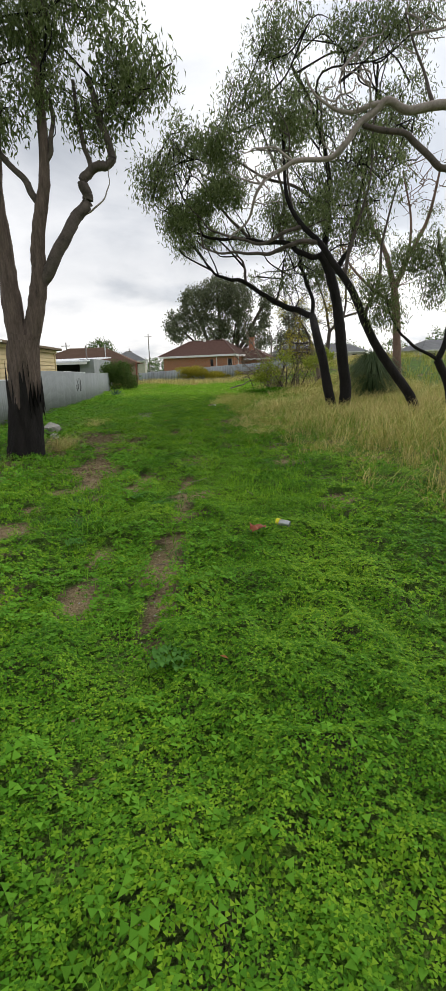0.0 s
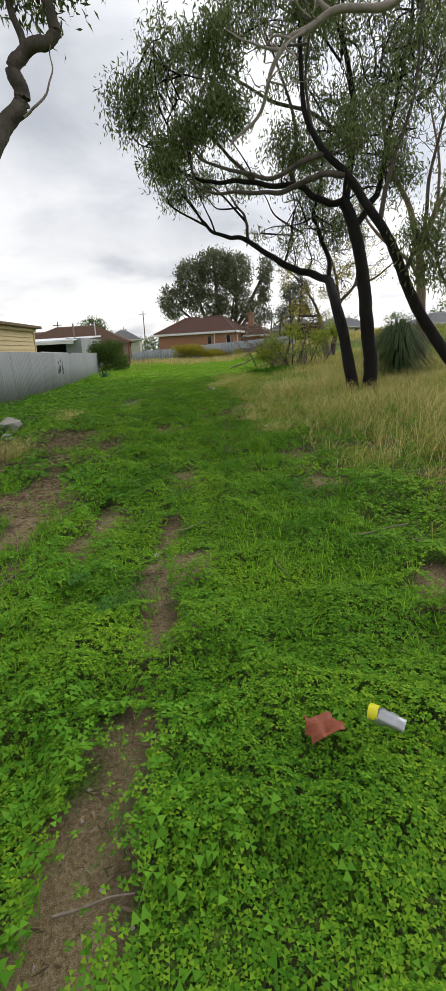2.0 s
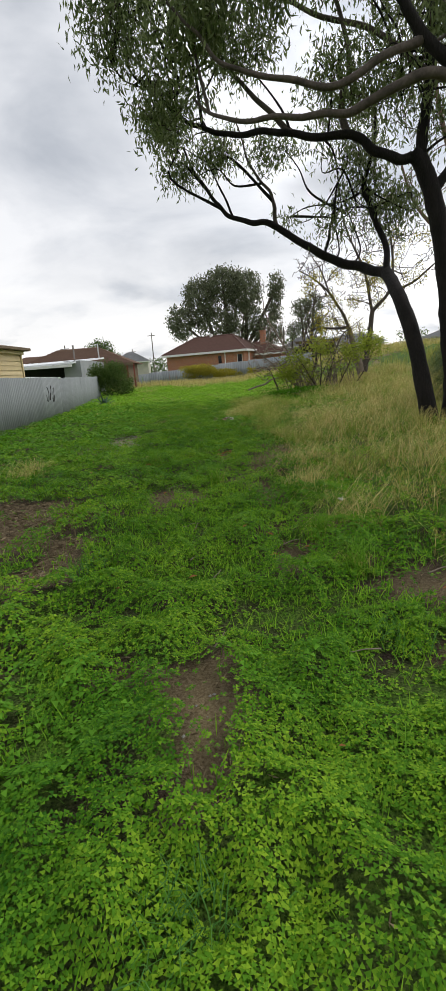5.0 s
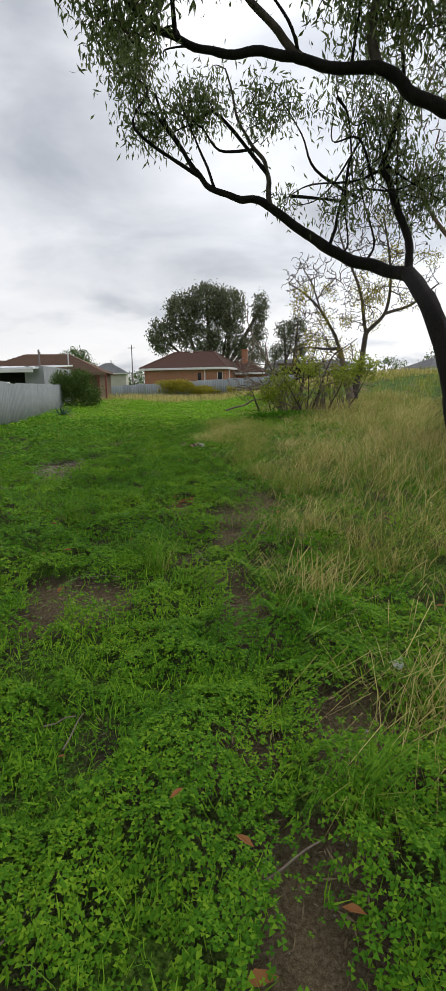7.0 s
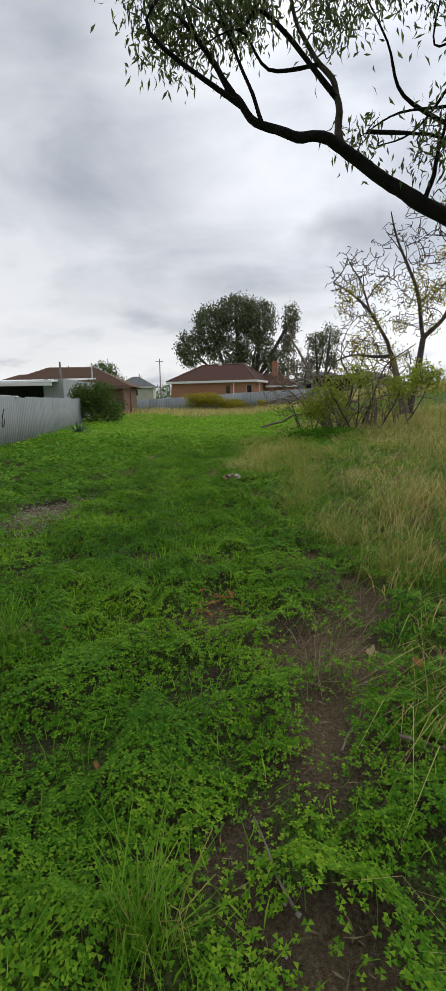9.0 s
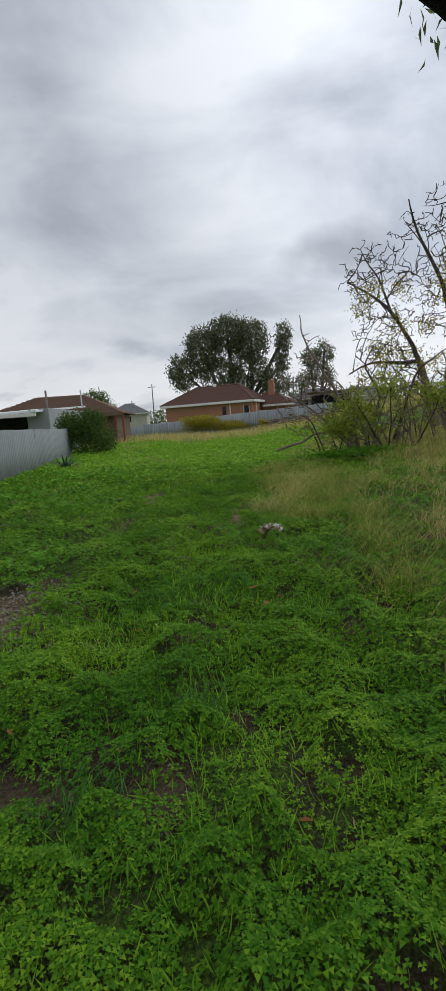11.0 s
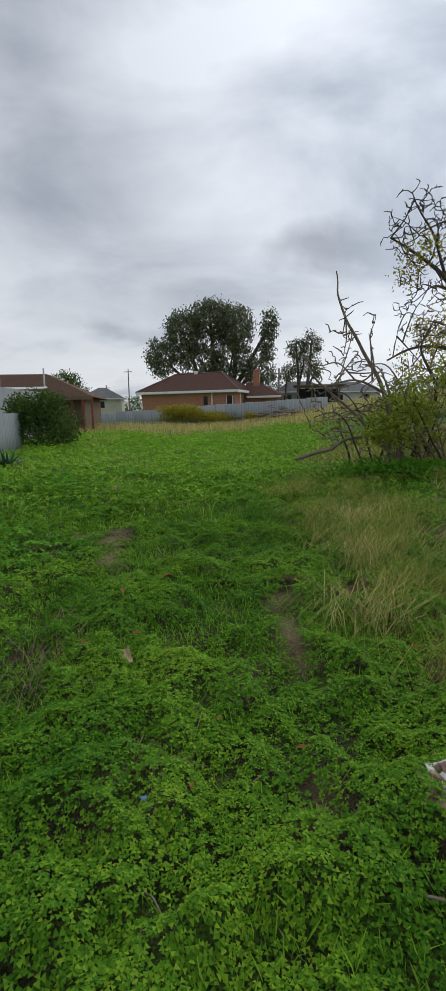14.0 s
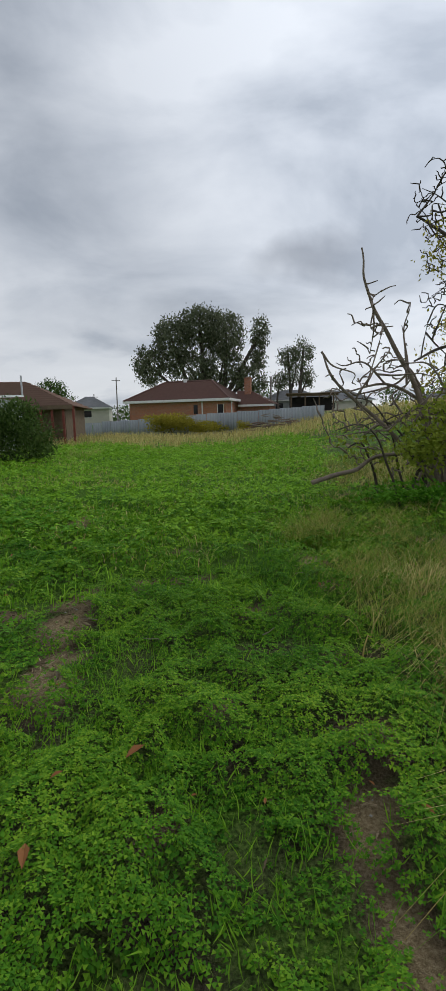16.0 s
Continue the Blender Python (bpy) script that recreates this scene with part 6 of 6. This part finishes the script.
def mallow(x, y, n, size):
    """A rosette of broad, five-lobed leaves on short stalks."""
    c = np.array((x, y, float(gz(x, y)) + 0.04))
    t = thing("mallow", c, "broad grey-green lobed weed in the clover", "weed", "broad weeds")
    t.matrix_world = Matrix.Identity(4)
    for k in range(n):
        a = k * 2.4
        r = size * (0.5 + 1.6 * (k / n) ** 0.5)
        at = c + np.array((math.cos(a) * r, math.sin(a) * r, 0.085 - 0.03 * k / n + 0.02 * math.sin(k * 3.1)))
        part("stalk", Tubes().add(smooth_line([c - (0, 0, 0.04), (c + at) / 2 + (0, 0, 0.02), at], 3), 0.003, 0.002, 5).mesh("stalk"), M_BLADE, t)
        v = [at]
        for j in range(21):
            b = a + math.pi + (j / 20) * 5.6 + 0.34
            w = size * (0.46 + 0.36 * abs(math.sin((j / 20) * math.pi * 5)))
            v.append(at + np.array((math.cos(b) * w, math.sin(b) * w, 0.10 * w + 0.012 * math.sin(j * 1.57))))
        part("leaf", faces_mesh("leaf", v, [(0, j, j + 1) for j in range(1, 21)]), M_FERNY, t)


grass_tree()
agave()
for mx, my, count, size in ((0.24, 1.80, 13, 0.046), (-0.15, 4.75, 9, 0.036), (-0.42, 5.1, 9, 0.034), (-0.75, 3.6, 10, 0.036)):
    mallow(mx, my, count, size)


# ---- loose litter, stones, sticks ----
def lump(seed_at, half, mat, name, label, category, group="", rough=0.25, parent=None):
    bm = bmesh.new()
    bmesh.ops.create_icosphere(bm, subdivisions=2, radius=1)
    off = random.random() * 50
    for v in bm.verts:
        k = 1 + rough * (noise.noise(v.co * 1.7 + Vector((off, 0, 0))) + 0.6 * noise.noise(v.co * 4 + Vector((0, off, 0))))
        v.co = Vector((v.co.x * half[0] * k, v.co.y * half[1] * k, v.co.z * half[2] * k))
    ob = part(name, bm, mat, parent, label)
    if parent is None:
        ob.matrix_world = pose(*seed_at, random.uniform(-12, 12), random.uniform(-12, 12), random.uniform(0, 360))
        tagged(ob, category=category, group=group)
    return ob


def sheet_scrap(name, at, size, mat, label, category, turn=0, tilt=0, crumple=0.3, n=9, parent=None, group=""):
    """A creased scrap of sheet with thickness."""
    u = np.linspace(-0.5, 0.5, n)
    gx, gy = np.meshgrid(u * size[0], u * size[1])
    h = crumple * min(size) * (vnoise(gx * 4 / size[0] + at[0] * 7, gy * 4 / size[1] + at[1] * 3, 61) - 0.4)
    top = np.stack([gx + 0.1 * h, gy, h], -1).reshape(-1, 3)
    v = np.concatenate([top, top - (0, 0, 0.004)])
    i, j = np.meshgrid(np.arange(n - 1), np.arange(n - 1), indexing="ij")
    q = np.stack([i * n + j, i * n + j + 1, (i + 1) * n + j + 1, (i + 1) * n + j], -1).reshape(-1, 4)
    me = mesh_of(name, v, np.concatenate([q, q[:, ::-1] + n * n]))
    ob = part(name, me, mat, parent, label)
    if parent is None:
        ob.matrix_world = pose(*at, tilt, 0, turn)
        tagged(ob, category=category, group=group)
    else:
        ob.matrix_basis = pose(*at, tilt, tilt * 0.5, turn)
    return ob


def on_ground(x, y, up=0.05):
    return (x, y, float(gz(x, y)) + up + 0.75 * float(mound(x, y) * lift_at(y)) * max(0.0, 1 - 1.3 * float(bare(x, y))))


lump(on_ground(-3.87, 12.75, 0.12), (0.24, 0.16, 0.17), M_STONE, "rock", "pale grey lump of rubble in the weeds", "rock", rough=0.5)
lump(on_ground(-3.3, 11.2, 0.05), (0.10, 0.08, 0.06), M_STONE, "rock", "pale grey lump of rubble in the weeds", "rock", rough=0.5)
sheet_scrap("wrapper", on_ground(0.84, 3.68, 0.09), (0.13, 0.09), M_TERRA, "red-brown torn wrapper in the clover", "litter", 20, 24, 0.7)


def crushed_can():
    c = thing("drink_can", on_ground(1.02, 3.69, 0.10), "crushed grey drink can with a yellow band", "can", turn=-40)
    line = np.array([(0, 0, 0), (0.04, 0.004, 0.0), (0.09, -0.004, 0.004), (0.125, 0, 0)])
    part("body", Tubes().add(smooth_line(line, 3), 0.026, 0.024, 12, 0.12).mesh("body"), M_CANG, c)
    part("band", Tubes().add(np.array([(-0.005, 0, 0.004), (0.03, 0.004, 0.006)]), 0.029, 0.028, 12, 0.05).mesh("band"), M_CANY, c, "yellow printed band")
    part("end", Tubes().add(np.array([(-0.012, 0, 0.004), (-0.006, 0, 0.004)]), 0.008, 0.025, 12).mesh("end"), M_CANG, c)


def bottle(x, y, mat, label, turn):
    b = thing("bottle", on_ground(x, y, -0.01), label, "bottle", turn=turn)
    prof = [(0.0, 0.003), (0.003, 0.014), (0.03, 0.015), (0.056, 0.014), (0.07, 0.008), (0.079, 0.006)]
    t = Tubes()
    for (a, r), (c, s) in zip(prof, prof[1:]):
        t.add(np.array([(a, 0, 0), (c, 0, 0)]), r, s, 12)
    part("body", t.mesh("body"), mat, b)
    part("cap", Tubes().add(np.array([(0.078, 0, 0), (0.088, 0, 0)]), 0.0065, 0.006, 10).mesh("cap"), M_WHITE, b)


crushed_can()
bottle(0.0, 5.62, M_BOTTLE, "cloudy empty plastic bottle on the soil", 70)
bottle(0.62, 5.42, M_SHADE, "small dark bottle in the clover", 110)


def rag_heap():
    h = thing("rag_heap", on_ground(0.42, 19.40, 0.12), "torn white plastic and muddy rags heaped in the clover", "litter")
    for k in range(26):
        mat = (M_PLASTIC, M_RAG, M_PLASTIC, M_CARD, M_RAG)[k % 5]
        dx, dy = rng.uniform(-0.12, 0.12), rng.uniform(-0.09, 0.09)
        sheet_scrap("scrap", (dx, dy, 0.010 + 0.0016 * k * (1 - abs(dx) * 4)), (rng.uniform(0.06, 0.15), rng.uniform(0.05, 0.10)), mat, "", "", turn=k * 53, tilt=float(rng.uniform(-13, 13)), crumple=0.6, parent=h)


rag_heap()
sheet_scrap("cardboard", on_ground(-0.98, 20.66, 0.015), (0.06, 0.12), M_CARD, "soggy tan scrap of corrugated cardboard", "cardboard", 24, 22, 0.6)
sheet_scrap("wrapper", on_ground(-0.74, 19.5, 0.03), (0.025, 0.06), M_BLUE, "small pale blue wrapper in the clover", "litter", 30, 12)
sheet_scrap("wrapper", on_ground(1.19, 13.93, 0.03), (0.07, 0.05), M_CARD, "faded tan flattened carton on bare soil", "litter", 30, 12, 0.9)
sheet_scrap("wrapper", on_ground(1.42, 10.75, 0.0), (0.07, 0.05), M_PLASTIC, "dirty white scrap of plastic in the clover", "litter", 20, 15, 0.6)


def fallen_leaf(x, y, size):
    size = size * 0.68
    t = rng.uniform(0, 2 * np.pi)
    c = np.array(on_ground(x, y, rng.uniform(0.04, 0.08)))
    d, s = np.array((math.cos(t), math.sin(t), rng.uniform(-0.1, 0.3))) * size, np.array((-math.sin(t), math.cos(t), 0)) * size * 0.2
    up = np.array((0, 0, size * 0.14))
    v = [c - d / 2, c - d * 0.1 + s + up, c + d / 2, c - d * 0.1 - s + up, c - d * 0.1, c + d * 0.2 + s * 0.7 + up * 0.8, c + d * 0.2 - s * 0.7 + up * 0.8]
    ob = part("leaf", faces_mesh("leaf", v, [(0, 4, 1), (1, 4, 2, 5), (0, 3, 4), (4, 3, 6, 2)]), M_DEADLEAF, label="curled dry brown leaf lying on the clover")
    tagged(ob, category="leaf", group="fallen leaves")


for lx, ly, ls in ((0.63, 9.6, 0.14), (0.27, 14.5, 0.16), (1.29, 13.53, 0.16), (0.2, 17.35, 0.13), (0.3, 17.45, 0.11), (0.12, 17.6, 0.13), (-0.81, 22.0, 0.16), (-0.85, 13.1, 0.13), (0.62, 9.9, 0.09), (0.9, 9.75, 0.1), (0.55, 18.0, 0.12), (-0.95, 20.9, 0.13), (-1.1, 21.4, 0.14), (0.3, 21.5, 0.09), (0.5, 1.75, 0.07), (0.75, 20.5, 0.12), (-0.6, 12.6, 0.12), (-0.5, 12.0, 0.13)):
    fallen_leaf(lx, ly, ls)
for k in range(14):
    fallen_leaf(0.28 + 0.11 * math.sin(k * 2.4), 14.5 + 0.16 * math.cos(k * 1.7), 0.09 + 0.05 * (k % 3) / 2)
for _ in range(110):
    fallen_leaf(random.uniform(-2.6, 1.9), random.uniform(6, 26), random.uniform(0.04, 0.10))


def stick(x, y, length, turn, r=0.008, mat=None):
    a = radians(turn)
    pts = [(x + math.cos(a) * length * u + random.uniform(-0.02, 0.02) * length, y + math.sin(a) * length * u + random.uniform(-0.05, 0.05) * length, float(gz(x, y)) + 0.05 + random.uniform(0, 0.03)) for u in (-0.5, -0.15, 0.2, 0.5)]
    ob = part("stick", Tubes().add(smooth_line(pts, 4), r, r * 0.5, 6, 0.06).mesh("stick"), mat or M_DEADWOOD, label="thin dry fallen stick on the ground")
    tagged(ob, category="stick", group="fallen sticks")


for sx, sy, sl, st in ((1.75, 5.75, 0.5, 20), (2.05, 5.45, 0.3, -30), (-0.95, 5.3, 0.3, 80), (0.1, 3.2, 0.22, 15), (0.25, 6.1, 0.3, 40), (0.12, 5.3, 0.12, -20), (0.7, 11.6, 0.35, -35), (0.75, 9.9, 0.3, 30),
                       (0.9, 13.2, 0.35, 60), (0.5, 12.6, 0.3, 110), (1.3, 13.0, 0.5, -25), (0.35, 18.3, 0.4, -30), (0.3, 19.0, 0.45, -30), (0.75, 14.1, 0.25, 100), (-1.0, 21.0, 0.3, 60), (1.8, 9.2, 0.4, 30), (2.0, 8.3, 0.5, -20)):
    stick(sx, sy, sl, st, 0.009 if sl > 0.45 else 0.005)
for _ in range(60):
    stick(random.uniform(-3, 2.2), random.uniform(5, 26), random.uniform(0.08, 0.3), random.uniform(0, 180), 0.004)


def wood_heap():
    h = thing("wood_heap", (4.9, 52, 0.8), "low heap of cut brown branches before the far fence", "wood heap")
    h.matrix_world = Matrix.Identity(4)
    for k in range(46):
        c = np.array((random.uniform(3.5, 6.6), random.uniform(51.4, 52.8), 0))
        c[2] = float(gz(c[0], c[1])) + random.uniform(0.1, 1.15) * (1 - abs(c[0] - 5.0) / 2.2)
        d = np.array((random.uniform(0.4, 1.1), random.uniform(-0.3, 0.3), random.uniform(-0.15, 0.15)))
        part("branch", Tubes().add(smooth_line([c - d / 2, c + rng.normal(size=3) * 0.04, c + d / 2], 3), random.uniform(0.025, 0.06), 0.02, 6, 0.05).mesh("branch"), M_DEADWOOD if k % 3 else M_RUST, h)


wood_heap()


def pebbles():
    """Loose stones on the bare soil and the gravelled place."""
    n = 7000
    x, y = scatter(n, -2.8, 2.0, 0.5, 26)
    gx, gy = rng.normal(-2.1, 0.35, 1500), rng.normal(17.5, 0.7, 1500)
    k = rng.random(n) < 0.9 * bare(x, y) ** 2
    x, y = np.concatenate([x[k], gx]), np.concatenate([y[k], gy])
    m = len(x)
    s = rng.uniform(0.003, 0.012, m) * np.where(np.arange(m) < k.sum(), 1.0, 1.5)
    c = np.stack([x, y, gz(x, y) + s * 0.3], -1)
    corner = np.array([(1, 0, 0), (0, 1, 0), (-1, 0, 0), (0, -1, 0), (0, 0, 0.8)], float)
    v = c[:, None, :] + corner[None] * s[:, None, None] * rng.uniform(0.6, 1.2, (m, 5, 3))
    q = (np.array([[0, 1, 4, 4], [1, 2, 4, 4], [2, 3, 4, 4], [3, 0, 4, 4]]))
    tri = q[None, :, :3] + np.arange(m)[:, None, None] * 5
    me = bpy.data.meshes.new("pebbles")
    me.from_pydata(v.reshape(-1, 3).tolist(), [], tri.reshape(-1, 3).tolist())
    ob = part("pebbles", me, M_STONE, label="loose pebbles and grit on the bare soil", kind="stuff")
    tagged(ob, category="pebbles")


pebbles()


def dry_litter():
    """Short bits of straw, bark and stalk lying on the bare places."""
    n = 80000
    x, y = scatter(n, -4.2, 2.3, 0.5, 26)
    x, y = keep(x, y, np.clip(0.04 + 0.9 * bare(x, y), 0, 1))
    # bark and leaf mulch under the first gum
    mx, my = scatter(16000, -4.0, -1.0, 6.8, 12.8)
    mx, my = keep(mx, my, np.clip(1.3 * bare(mx, my), 0.02, 1))
    x, y = np.concatenate([x, mx]), np.concatenate([y, my])
    m = len(x)
    base = np.stack([x, y, gz(x, y) + rng.uniform(0.002, 0.02, m)], -1)
    way = np.stack([rng.normal(size=m), rng.normal(size=m), rng.normal(size=m) * 0.12], -1)
    ob = part("dry_litter", leaf_mesh("dry_litter", base, way, rng.uniform(0.015, 0.07, m) * np.where(x < -1.2, 1.5, 1.0), rng.uniform(0.003, 0.012, m) * np.where(x < -1.2, 1.6, 1.0), 0.05), M_LITTER, label="bits of straw, bark and dead leaf on the soil", kind="stuff")
    tagged(ob, category="litter")


dry_litter()
